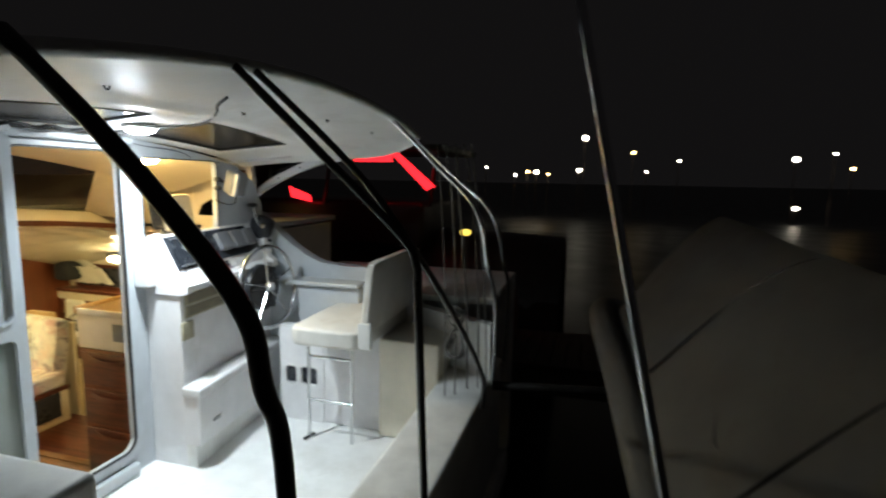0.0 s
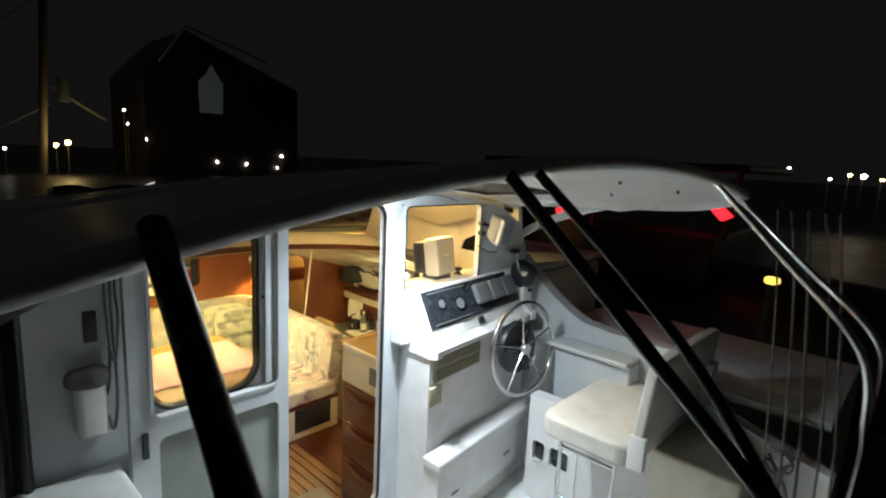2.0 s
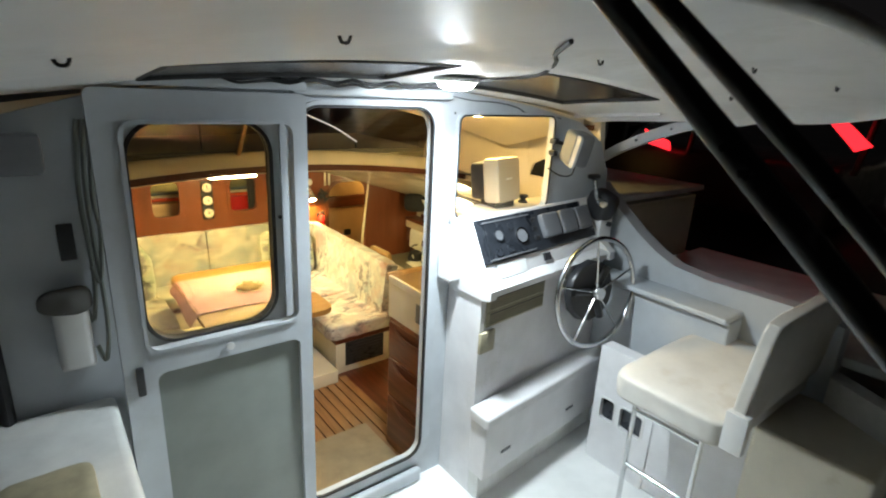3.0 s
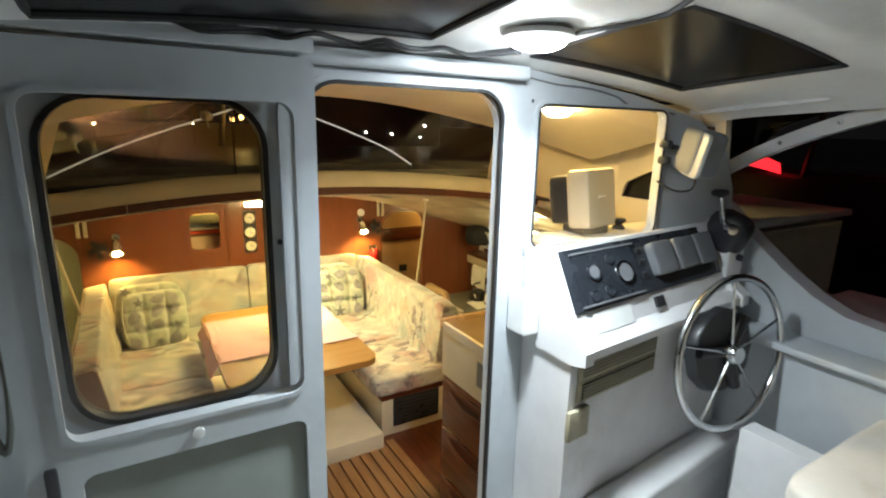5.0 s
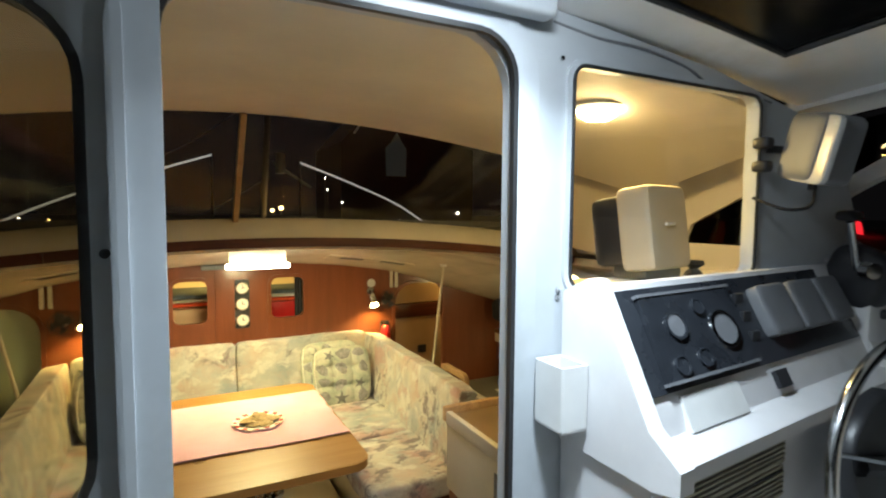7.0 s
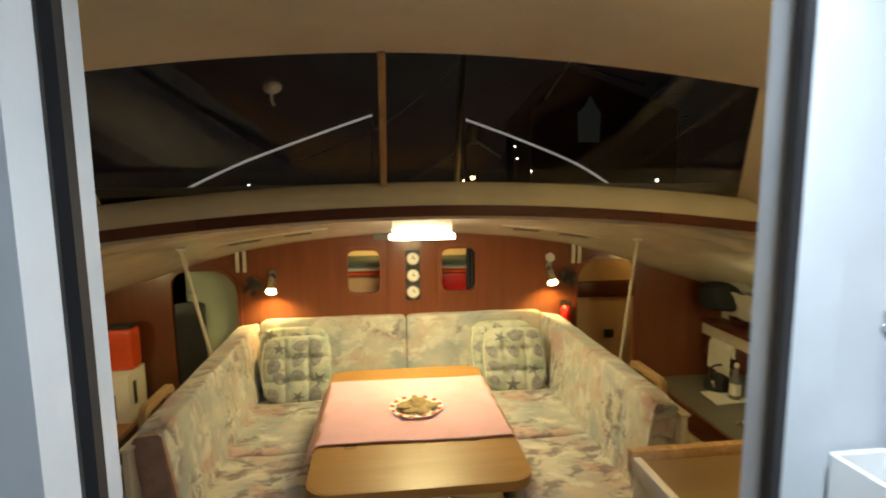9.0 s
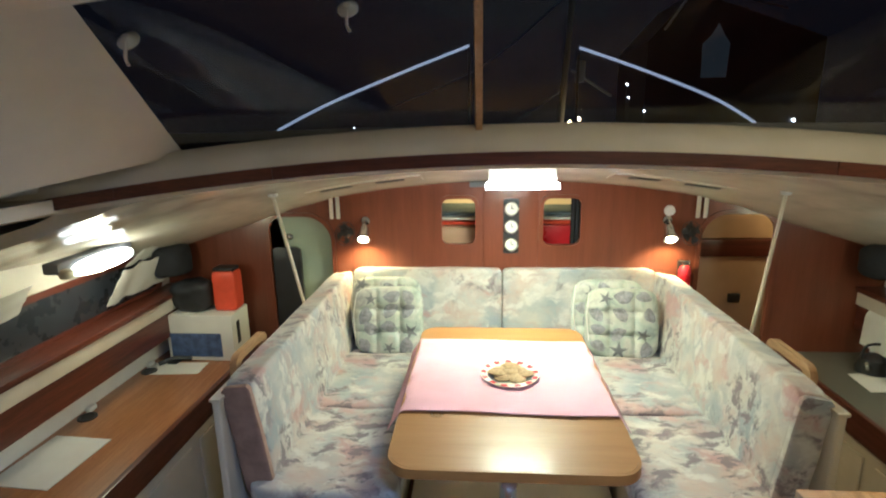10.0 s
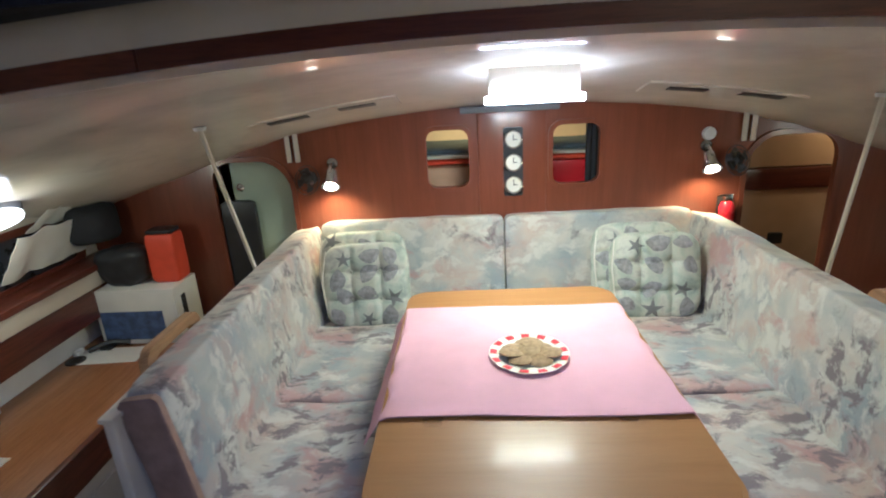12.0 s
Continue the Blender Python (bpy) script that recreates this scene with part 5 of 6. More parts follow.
dash = part("instrument_panel", panel_plate(0.470, 1.405, 0.06, 0.86, 0.001, 0.008), PANEL_BLACK, con, "black instrument panel")
part("engine_panel", panel_plate(0.525, 0.845, 0.14, 0.80, 0.010, 0.010), PANEL_BLACK, dash, "dark gauge panel")
part("panel_edge", join(panel_plate(0.520, 0.850, 0.12, 0.145, 0.010, 0.013), panel_plate(0.520, 0.850, 0.795, 0.82, 0.010, 0.013)), COVER_GREY, dash)
slope = pose(0, 0, 0, 61, 0, 0)
for x, s, r in ((0.765, 0.50, 0.042), (0.605, 0.40, 0.030), (0.58, 0.70, 0.020), (0.66, 0.68, 0.020), (0.70, 0.28, 0.018)):
    m = Matrix.Translation(on_panel(x, s, 0.020)) @ slope
    part("gauge", lathe([(0.0, 0.002), (r * 0.80, 0.002), (r * 0.80, 0.007), (r, 0.007), (r, 0.0), (0.0, 0.0)], m, 24), (STEEL if r > 0.04 else PANEL_BLACK), dash)
    part("gauge_face", lathe([(0.0, 0.0045), (r * 0.78, 0.0045), (r * 0.78, 0.003), (0.0, 0.003)], m, 24), (COVER_GREY if r > 0.025 else PANEL_BLACK), dash)
for x0, x1 in ((0.935, 1.075), (1.09, 1.225), (1.24, 1.37)):
    q0, q1 = on_panel((x0 + x1) / 2, 0.42, 0.022), 0
    part("instrument_cover", cushion((0, 0, 0), (x1 - x0, 0.125, 0.035), 9, 10, 0.0, Matrix.Translation(q0) @ pose(0, 0, 0, 61, 0, 5.7)), COVER_GREY, dash, "grey snap-on instrument cover")
for s in (0.25, 0.42, 0.60):
    part("switch", box(*(on_panel(0.885, s, 0.010) - Vector((0.014, 0.008, 0.012))), *(on_panel(0.885, s, 0.010) + Vector((0.014, 0.004, 0.012))), 0.003), BLACK_PLASTIC, dash)
part("cover_plate", panel_plate(0.56, 0.76, 0.90, 1.16, -0.012, 0.018), WHITE_PLASTIC, con, "blank white cover plate")
part("rocker_switch", panel_plate(0.905, 0.955, 0.93, 1.08, 0.0, 0.012), BLACK_PLASTIC, con, "black rocker switch")
for row, (z0, z1) in enumerate(((1.135, 1.190), (1.060, 1.115))):
    vt = part("vent_frame", skew(box(0.475, -0.316, z0 - 0.008, 0.905, -0.306, z1 + 0.008, 0.003)), TAN_GRILLE, con, "aged cream louvre vent")
    for k in range(5):
        zz = z0 + (z1 - z0) * (k + 0.3) / 5
        part("slat", skew(box(0.495, -0.322, zz, 0.895, -0.3165, zz + 0.0045, 0.0)), TAN_GRILLE, vt)
        part("slot", skew(box(0.495, -0.3185, zz + 0.0048, 0.895, -0.3168, zz + (z1 - z0) / 5 - 0.001, 0.0)), BLACK_RUBBER, vt)
part("pocket", skew(box(0.435, -0.325, 0.93, 0.535, -0.306, 1.035, 0.006)), TAN_GRILLE, con, "small cream pocket")

wheel = thing("steering_wheel", (1.16, -0.37, 1.12), "stainless steel steering wheel with five spokes", "steering wheel")
WM = pose(1.165, -0.40, 1.115, 84, 0, -5)
R = 0.285
part("rim", tube([WM @ Vector((R * math.cos(a), R * math.sin(a), 0)) for a in [math.tau * i / 56 for i in range(56)]], 0.0135, 12, closed=True), STEEL, wheel)
for k in range(5):
    a = math.tau * k / 5 + 0.35
    part("spoke", tube([WM @ Vector((0.03 * math.cos(a), 0.03 * math.sin(a), 0.0)), WM @ Vector((R * math.cos(a), R * math.sin(a), 0))], 0.0055, 8), STEEL, wheel)
part("hub", lathe([(0.0, 0.03), (0.03, 0.03), (0.036, 0.02), (0.036, -0.02), (0.0, -0.02)], WM, 24), STEEL, wheel, "chrome hub")
drum = part("autopilot_drum", lathe([(0.0, -0.030), (0.10, -0.030), (0.155, -0.032), (0.165, -0.045), (0.165, -0.075), (0.0, -0.080)], WM, 12), BLACK_PLASTIC, wheel, "black autopilot drum")
for k in range(3):
    a = math.tau * k / 3 + 0.9
    part("drum_arm", tube([WM @ Vector((0.04 * math.cos(a), 0.04 * math.sin(a), -0.02)), WM @ Vector((0.155 * math.cos(a), 0.155 * math.sin(a), -0.024))], 0.022, 8), BLACK_PLASTIC, wheel)
part("shaft", lathe([(0.03, -0.07), (0.03, -0.15), (0.0, -0.15)], WM, 14), STEEL, wheel)
cp = thing("drink_holder", (0.36, -0.09, 1.25), "white plastic square holder screwed to the bulkhead", "holder")
part("cup", sheet([rrect(0.362, -0.160, 0.428, -0.072, 0.006), rrect(0.368, -0.154, 0.422, -0.078, 0.004)], lambda u, v: (u, v, 1.255), (0, 0, 0.125)), WHITE_PLASTIC, cp)
part("bottom", box(0.364, -0.158, 1.248, 0.426, -0.074, 1.260, 0.004), WHITE_PLASTIC, cp)

ex = thing("deck_speaker", (1.13, -0.17, 1.9), "small pale outdoor loudspeaker on a bracket", "speaker")
part("body", cushion((0, 0, 0), (0.11, 0.13, 0.165), 8, 10, 0.0, pose(1.11, -0.20, 1.835, 10, 8, -25)), COVER_GREY, ex)
part("front", cushion((0, 0, 0), (0.018, 0.125, 0.160), 8, 10, 0.0, pose(1.06, -0.215, 1.83, 10, 8, -25)), FROSTED, ex, "pale grey front")
part("bracket", tube(smooth_path([(1.12, -0.065, 1.85), (1.14, -0.11, 1.84), (1.15, -0.16, 1.80), (1.16, -0.16, 1.74)], 5), 0.010, 8), BLACK_PLASTIC, ex)
part("lead", tube(smooth_path([(1.15, -0.17, 1.76), (1.12, -0.18, 1.70), (1.08, -0.14, 1.69), (1.06, -0.07, 1.72)], 5), 0.004, 6), BLACK_RUBBER, ex)
for z in (1.80, 1.86):
    solid("wall_hook", cushion((1.07, -0.085, z), (0.035, 0.045, 0.03), 4, 6, 0.0), BLACK_PLASTIC, "small black clip on the bulkhead", "clip", group="bulkhead clips")
ct = thing("control_lever", (1.43, -0.12, 1.45), "chrome control lever on a black pod", "lever")
part("pod", cushion((0, 0, 0), (0.13, 0.16, 0.17), 4, 10, 0.0, pose(1.47, -0.14, 1.50, 20, 0, 0)), BLACK_PLASTIC, ct)
part("lever", tube([(1.40, -0.16, 1.53), (1.33, -0.17, 1.66)], 0.010, 10), STEEL, ct)
part("knob", cushion((1.325, -0.17, 1.675), (0.075, 0.05, 0.03), 3, 8, 0.0), BLACK_PLASTIC, ct)
part("pivot", lathe([(0.0, 0.03), (0.022, 0.028), (0.026, 0.0), (0.0, 0.0)], pose(1.41, -0.18, 1.525, 90, 0, -30), 16), STEEL, ct)
part("pedestal", box(1.42, -0.19, 1.27, 1.53, -0.07, 1.46, 0.012), GELCOAT, ct)
part("pull_knob", lathe([(0.0, 0.02), (0.014, 0.018), (0.014, 0.0), (0.0, 0.0)], pose(1.475, -0.195, 1.40, 90, 0, 0), 14), BLACK_PLASTIC, ct)

# starboard coaming, arch and side of the cockpit
solid("coaming_starboard", sheet([[(-0.02, CZ - 0.05), (-0.02, 1.60), (-0.10, 1.53), (-0.20, 1.45), (-0.32, 1.36), (-0.44, 1.285), (-0.56, 1.235), (-0.75, 1.215), (-1.18, 1.215), (-1.35, 1.19), (-1.35, CZ - 0.05)]], lambda u, v: (1.60, u, v), (0.10, 0, 0)), BULKHEAD, "white curved cockpit coaming", "coaming", "structure")
solid("side_locker", box(1.46, -0.95, CZ, 1.60, -0.07, 1.085, 0.012, 3), BULKHEAD, "pale moulded locker along the coaming", "locker", "structure")
solid("side_shelf", box(1.41, -0.95, 1.088, 1.60, -0.20, 1.116, 0.010, 3), BULKHEAD, "white shelf moulded into the coaming", "shelf", "structure")


def arch_pt(t):
    y = 0.06 - 1.25 * t
    return Vector((1.60 - 0.24 * t, y, 1.66 + 0.42 * math.sin(t * 1.35) ** 0.75))


arch = thing("roof_arch", (1.6, -0.3, 1.65), "white curved hardtop support with a small dark quarter window", "arch", kind="structure")
part("band", surface(lambda u, v: arch_pt(u) + Vector((0, -0.01 * v, 0.06 * v)), 24, 1, (0.05, 0, 0)), GELCOAT, arch)
part("quarter_panel", surface(lambda u, v: Vector((1.31 + 0.30 * v, 0.0 - 0.50 * u, 1.97 + 0.05 * u + 0.03 * v)), 8, 2, (0, 0, 0.07)), GELCOAT, arch)
p = part("quarter_pane", sheet([[(0.0, 1.70), (0.0, 1.97), (-0.45, 2.03), (-0.2, 1.93)]], lambda u, v: (1.63, u, v), (0.004, 0, 0)), SMOKED, arch)
for t in (0.25, 0.42, 0.6):
    q = arch_pt(t)
    part("bolt", lathe([(0.0, 0.004), (0.008, 0.003), (0.009, 0.0), (0.0, 0.0)], pose(q.x - 0.001, q.y, q.z + 0.03, 0, -90, 0), 10), STEEL, arch)

# hardtop over the cockpit with two smoked hatches
HATCHES = ((-0.80, -0.62, -0.02, -0.20), (0.32, -0.66, 1.00, -0.17))
top = thing("hardtop", (0, -0.75, 2.1), "white moulded hardtop over the cockpit with two smoked hatches", "hardtop", kind="structure")
NX, NY, X0H, X1H, Y0H, Y1H = 62, 36, -1.42, 1.62, -1.50, -0.01
bm = bmesh.new()
grid = {}
xs = sorted(set([X0H + (X1H - X0H) * i / NX for i in range(NX + 1)] + [h[k] for h in HATCHES for k in (0, 2)]))
ys = sorted(set([Y0H + (Y1H - Y0H) * j / NY for j in range(NY + 1)] + [h[k] for h in HATCHES for k in (1, 3)]))
for x in xs:
    for y in ys:
        rib = 0.016 * math.exp(-((y + 0.80) / 0.06) ** 2) + 0.014 * math.exp(-((y + 0.05) / 0.05) ** 2)
        lip = -0.03 * max(0.0, (abs(x - 0.08) - 1.35) / 0.15) ** 2
        xe = 1.42 - 0.28 * min(1.0, max(0.0, (-y - 1.02) / 0.48)) ** 2
        xs_ = 1.02 + (x - 1.02) * (xe - 1.02) / (X1H - 1.02) if x > 1.02 else x
        grid[(x, y)] = bm.verts.new((xs_, y, hardtop_z(xs_, y) - rib + (lip if x < 0 else 0.4 * lip)))
for i in range(len(xs) - 1):
    for j in range(len(ys) - 1):
        cxm, cym = (xs[i] + xs[i + 1]) / 2, (ys[j] + ys[j + 1]) / 2
        if any(h[0] < cxm < h[2] and h[1] < cym < h[3] for h in HATCHES):
            continue
        bm.faces.new((grid[(xs[i], ys[j])], grid[(xs[i + 1], ys[j])], grid[(xs[i + 1], ys[j + 1])], grid[(xs[i], ys[j + 1])]))
bmesh.ops.delete(bm, geom=[v for v in bm.verts if not v.link_faces], context="VERTS")
ext = bmesh.ops.extrude_face_region(bm, geom=bm.faces[:])
bmesh.ops.translate(bm, verts=[g for g in ext["geom"] if isinstance(g, bmesh.types.BMVert)], vec=(0, 0, 0.035))
part("shell", bm, HARDTOP, top)
for hx0, hy0, hx1, hy1 in HATCHES:
    fr = part("hatch_frame", surface(lambda u, v: (hx0 + (hx1 - hx0) * u, hy0 + (hy1 - hy0) * v, hardtop_z(hx0 + (hx1 - hx0) * u, hy0 + (hy1 - hy0) * v) + 0.004), 10, 6, (0, 0, 0.012)), HATCH_PANE, top, "smoked acrylic hatch")
    loop = [(hx0, hy0), (hx1, hy0), (hx1, hy1), (hx0, hy1)]
    pts = []
    for k in range(4):
        (ax, ay), (bx_, by_) = loop[k], loop[(k + 1) % 4]
        pts += [Vector((ax + (bx_ - ax) * q / 10, ay + (by_ - ay) * q / 10, hardtop_z(ax + (bx_ - ax) * q / 10, ay + (by_ - ay) * q / 10) + 0.002)) for q in range(10)]
    part("hatch_seal", tube(pts, 0.008, 6, closed=True), BLACK_RUBBER, top, "black rubber hatch seal")
part("aft_edge", tube([(x, -1.50, hardtop_z(x, -1.50) + 0.016) for x in [X0H + 0.02 + (1.12 - X0H) * i / 30 for i in range(31)]], 0.020, 10), GELCOAT_WORN, top)
for x, y in ((-0.62, -1.05), (0.20, -0.95), (0.55, -1.2), (1.0, -0.95), (-1.0, -0.9), (0.9, -1.30)):
    z = hardtop_z(x, y)
    solid("eye_strap", tube(smooth_path([(x - 0.011, y, z + 0.002), (x - 0.006, y, z - 0.010), (x + 0.006, y, z - 0.010), (x + 0.011, y, z + 0.002)], 4), 0.003, 6), BLACK_PLASTIC, "small black eye strap under the hardtop", "eye strap", group="hardtop eye straps")
dz = hardtop_z(0.18, -0.36)
cd = thing("cockpit_light", (0.18, -0.36, dz), "lit round white cockpit light under the hardtop", "ceiling light")
part("rim", lathe([(0.0, 0.0), (0.082, 0.0), (0.084, -0.012), (0.070, -0.020), (0.0, -0.020)], pose(0.18, -0.36, dz), 30), WHITE_PLASTIC, cd)
part("diffuser", lathe([(0.068, -0.020), (0.060, -0.033), (0.038, -0.042), (0.0, -0.046)], pose(0.18, -0.36, dz), 30), BULB_COOL, cd, "glowing diffuser")

# helm seat and the lockers behind it
hs = thing("helm_bench", (1.3, -1.0, CZ), "white vinyl helm bench with a folding backrest", "seat")
part("cushion", cushion((1.30, -1.02, 0.905), (1.0, 0.50, 0.13), 9, 14, 0.006), SEAT_VINYL, hs)
part("backrest", cushion((0, 0, 0), (0.88, 0.055, 0.44), 12, 12, 0.003, pose(1.28, -1.29, 1.17, 6, 0, 0)), SEAT_VINYL, hs)
part("hinge_plate", box(0.82, -1.32, 0.86, 0.86, -1.24, 1.02, 0.006), WHITE_PLASTIC, hs)
part("pedestal", box(1.20, -1.24, CZ, 1.60, -0.76, 0.84, 0.015, 3), GELCOAT, hs)
lk = thing("seat_locker", (1.3, -0.7, CZ), "white moulded step with two dark recessed pockets", "locker", kind="structure")
part("body", sheet([rrect(-0.805, CZ, -0.46, 0.84, 0.012), rrect(-0.592, 0.42, -0.505, 0.550, 0.02), rrect(-0.755, 0.42, -0.625, 0.550, 0.02)], lambda u, v: (1.19, u, v), (0.08, 0, 0)), GELCOAT, lk)
for y0, y1 in ((-0.600, -0.497), (-0.763, -0.617)):
    part("pocket", box(1.215, y0, 0.41, 1.262, y1, 0.560, 0.0), PANEL_BLACK, lk, "dark pocket")
    part("pocket_trim", sheet([rrect(y0, 0.412, y1, 0.558, 0.028), rrect(y0 + 0.010, 0.422, y1 - 0.010, 0.548, 0.02)], lambda u, v: (1.186, u, v), (0.005, 0, 0)), WHITE_PLASTIC, lk)
ld = thing("folding_ladder", (0.97, -0.97, CZ), "slim stainless folding ladder leaning by the seat", "ladder")
for y in (-0.81, -1.12):
    part("rail", tube([(0.98, y, CZ + 0.001), (0.985, y, 0.86)], 0.011, 10), STEEL, ld)
for z in (0.42, 0.72):
    part("rung", tube([(0.982, -0.81, z), (0.982, -1.12, z)], 0.011, 10), STEEL, ld)
part("foot", tube([(0.93, -0.80, CZ + 0.012), (1.02, -0.82, CZ + 0.012)], 0.010, 8), BLACK_PLASTIC, ld)
solid("aft_locker", box(1.14, -1.658, CZ, 1.598, -1.242, 0.83, 0.02, 3), STAINED, "stained cream cockpit locker behind the seat", "locker", "structure")
solid("stern_coaming", box(-1.45, -1.98, CZ - 0.3, 1.70, -1.66, 0.60, 0.02, 3), GELCOAT_WORN, "white stern coaming along the cockpit", "coaming", "structure")
solid("coaming_port", sheet([[(-0.0625, CZ - 0.05), (-0.0625, 1.20), (-0.5, 1.16), (-1.66, 1.02), (-1.66, CZ - 0.05)]], lambda u, v: (-1.34, u, v), (-0.14, 0, 0)), GELCOAT, "white port cockpit coaming", "coaming", "structure")
solid("bench_port", box(-1.34, -1.30, CZ, -0.95, -0.075, 1.09, 0.03, 3), GELCOAT_WORN, "white moulded port cockpit bench", "bench", "structure")
solid("seat_pad", cushion((-1.14, -0.55, 1.105), (0.20, 0.22, 0.05), 7, 8, 0.004), TAN_GRILLE, "faded yellow pad on the port bench", "cushion")
wb = thing("winch_pocket", (-1.02, -0.12, 1.2), "white plastic pocket stuffed with a dark rag", "holder")
part("pocket", sheet([rrect(-1.075, -0.140, -0.985, -0.0635, 0.02), rrect(-1.068, -0.133, -0.992, -0.070, 0.016)], lambda u, v: (u, v, 1.24), (0, 0, 0.20)), WHITE_PLASTIC, wb)
part("base", box(-1.072, -0.137, 1.232, -0.988, -0.066, 1.246, 0.006), WHITE_PLASTIC, wb)
part("rag", cushion((-1.045, -0.11, 1.45), (0.13, 0.07, 0.07), 3.0, 12, 0.02), CANVAS, wb, "dark crumpled rag")
for k, (x, zb) in enumerate(((-0.945, 1.22), (-0.962, 1.36), (-0.93, 1.48))):
    solid("hanging_cord", tube(smooth_path([(x + 0.02, -0.075, 1.96), (x, -0.080, 1.75), (x + 0.006, -0.078, zb + 0.15), (x - 0.012, -0.082, zb), (x - 0.03, -0.080, zb + 0.05)], 6), 0.007, 8), FROST, "grey cord hanging down the bulkhead", "cord", group="hanging cords")
solid("outlet_box", box(-1.03, -0.075, 1.555, -0.99, -0.063, 1.665, 0.004), BLACK_PLASTIC, "black outlet on the bulkhead", "outlet")
solid("flood_lamp", cushion((-1.09, -0.10, 1.87), (0.12, 0.06, 0.11), 8, 8, 0.0), COVER_GREY, "unlit grey flood lamp on the bulkhead", "lamp")
solid("side_curtain", surface(lambda u, v: (-1.20 - 0.10 * u, -0.09 - 0.02 * math.sin(u * 9), 1.05 + 0.85 * v), 12, 4, (0, -0.003, 0)), BLACK_RUBBER, "rolled dark side curtain by the bulkhead", "curtain")

# rails and struts at the stern
def strut(name, pts, r, mat, label, group="stern struts"):
    return solid(name, tube(smooth_path(pts, 6), r, 12), mat, label, "strut", group=group)


strut("hardtop_strut", [(-1.24, -1.50, 2.15), (-1.265, -1.78, 1.93), (-1.29, -2.02, 1.70), (-1.27, -2.05, 1.55), (-1.21, -2.05, 1.30), (-1.18, -2.05, 0.2)], 0.0175, DARK_TUBE, "black painted tube from hardtop to stern")
strut("hardtop_strut", [(-0.60, -1.50, 2.225), (-0.57, -1.80, 1.94), (-0.535, -2.02, 1.72), (-0.525, -2.06, 1.64), (-0.50, -2.06, 1.50), (-0.30, -2.03, 0.62)], 0.0135, DARK_TUBE, "dark tube from hardtop to stern coaming")
strut("hardtop_strut", [(-0.50, -1.50, 2.23), (-0.46, -1.82, 1.93), (-0.49, -2.04, 1.68), (0.10, -2.05, 1.27), (0.62, -2.05, 0.86), (0.78, -2.02, 0.62)], 0.0115, DARK_TUBE, "dark brace tube across the stern")
strut("hardtop_strut", [(0.72, -1.50, 2.20), (0.60, -1.78, 1.96), (0.50, -2.02, 1.74), (0.62, -2.06, 1.45), (0.95, -2.05, 1.16), (1.10, -2.02, 0.62)], 0.012, STEEL, "stainless tube from hardtop to rail")
strut("hardtop_strut", [(1.08, -1.50, 2.13), (0.92, -1.80, 1.90), (0.80, -2.04, 1.71), (1.10, -2.06, 1.42), (1.50, -2.04, 1.12), (1.62, -2.0, 0.60)], 0.012, STEEL, "stainless tube from hardtop to rail")
solid("post_base", lathe([(0.0, 0.0), (0.045, 0.0), (0.045, 0.015), (0.022, 0.03), (0.018, 0.06), (0.0, 0.06)], pose(-0.30, -2.03, 0.585), 16), BLACK_PLASTIC, "black base fitting of a stern strut", "fitting")
solid("stern_block", box(-0.44, -2.12, 0.30, -0.12, -1.95, 0.61, 0.02, 3), GELCOAT_WORN, "white moulded block under the strut", "block", "structure")

solid("quarter_coaming", sheet([[(1.585, -1.352), (1.25, -1.97), (1.33, -1.97), (1.685, -1.352)]], lambda u, v: (u, v, 0.60), (0, 0, 0.36)), GELCOAT_WORN, "stained cream coaming curving to the stern", "coaming", "structure")
# slack halyards gathered at the starboard quarter
for k, (x, y, tip) in enumerate(((0.97, -1.74, 0.02), (1.00, -1.79, -0.01), (1.02, -1.84, 0.03), (1.05, -1.90, -0.02), (0.99, -1.95, 0.01))):
    solid("halyard", tube(smooth_path([(x + 0.10 + tip, y + 0.10, 2.10), (x + 0.05 - tip, y + 0.04, 1.75), (x + 0.03 * (k - 2), y - 0.02, 1.15), (x + 0.05 * (k - 2) + tip, y - 0.03, 0.603)], 6), 0.0042 + 0.001 * (k % 3), 7), ROPE_GREY, "grey rope hanging slack at the stern quarter", "rope", group="stern ropes")
solid("rope_coil", tube([Vector((1.0 + 0.035 * math.cos(a * 0.62), -1.80 + 0.05 * math.sin(a * 0.62), 0.98 + 0.16 * math.sin(a * 0.31 + 0.2 * math.sin(a)))) for a in [i * 0.5 for i in range(120)]], 0.006, 6), ROPE_GREY, "coil of grey rope hung at the stern quarter", "rope coil")

# ---- water, dock, dinghy and the far shore ----
WATER = plain("black_harbour_water", (0.012, 0.014, 0.016), 0.38, vary=0.3, scale=0.7, grain=3.0, relief=0.6)
solid("water", box(-400, -400, -1.0, 400, 400, -0.95, 0.0), WATER, "black harbour water at night", "water", "structure")
hull = thing("boat_hull", (0, 0, -0.95), "white catamaran hulls and bridge deck", "boat hull", kind="structure")
part("port_hull", box(-2.55, -1.9, -0.94, -1.30, 5.4, -0.68, 0.05, 3), GELCOAT_WORN, hull)
part("starboard_hull", box(1.55, -1.9, -0.94, 2.80, 5.4, -0.68, 0.05, 3), GELCOAT_WORN, hull)
part("port_topside", box(-2.62, -1.9, -0.68, -2.42, 5.4, 0.98, 0.03, 3), GELCOAT_WORN, hull)
part("starboard_topside", box(2.72, -1.9, -0.68, 2.88, 5.4, 0.98, 0.03, 3), GELCOAT_WORN, hull)
part("starboard_deck", box(1.70, -1.9, 0.98, 2.88, -0.1, 1.03, 0.01), GELCOAT_WORN, hull)
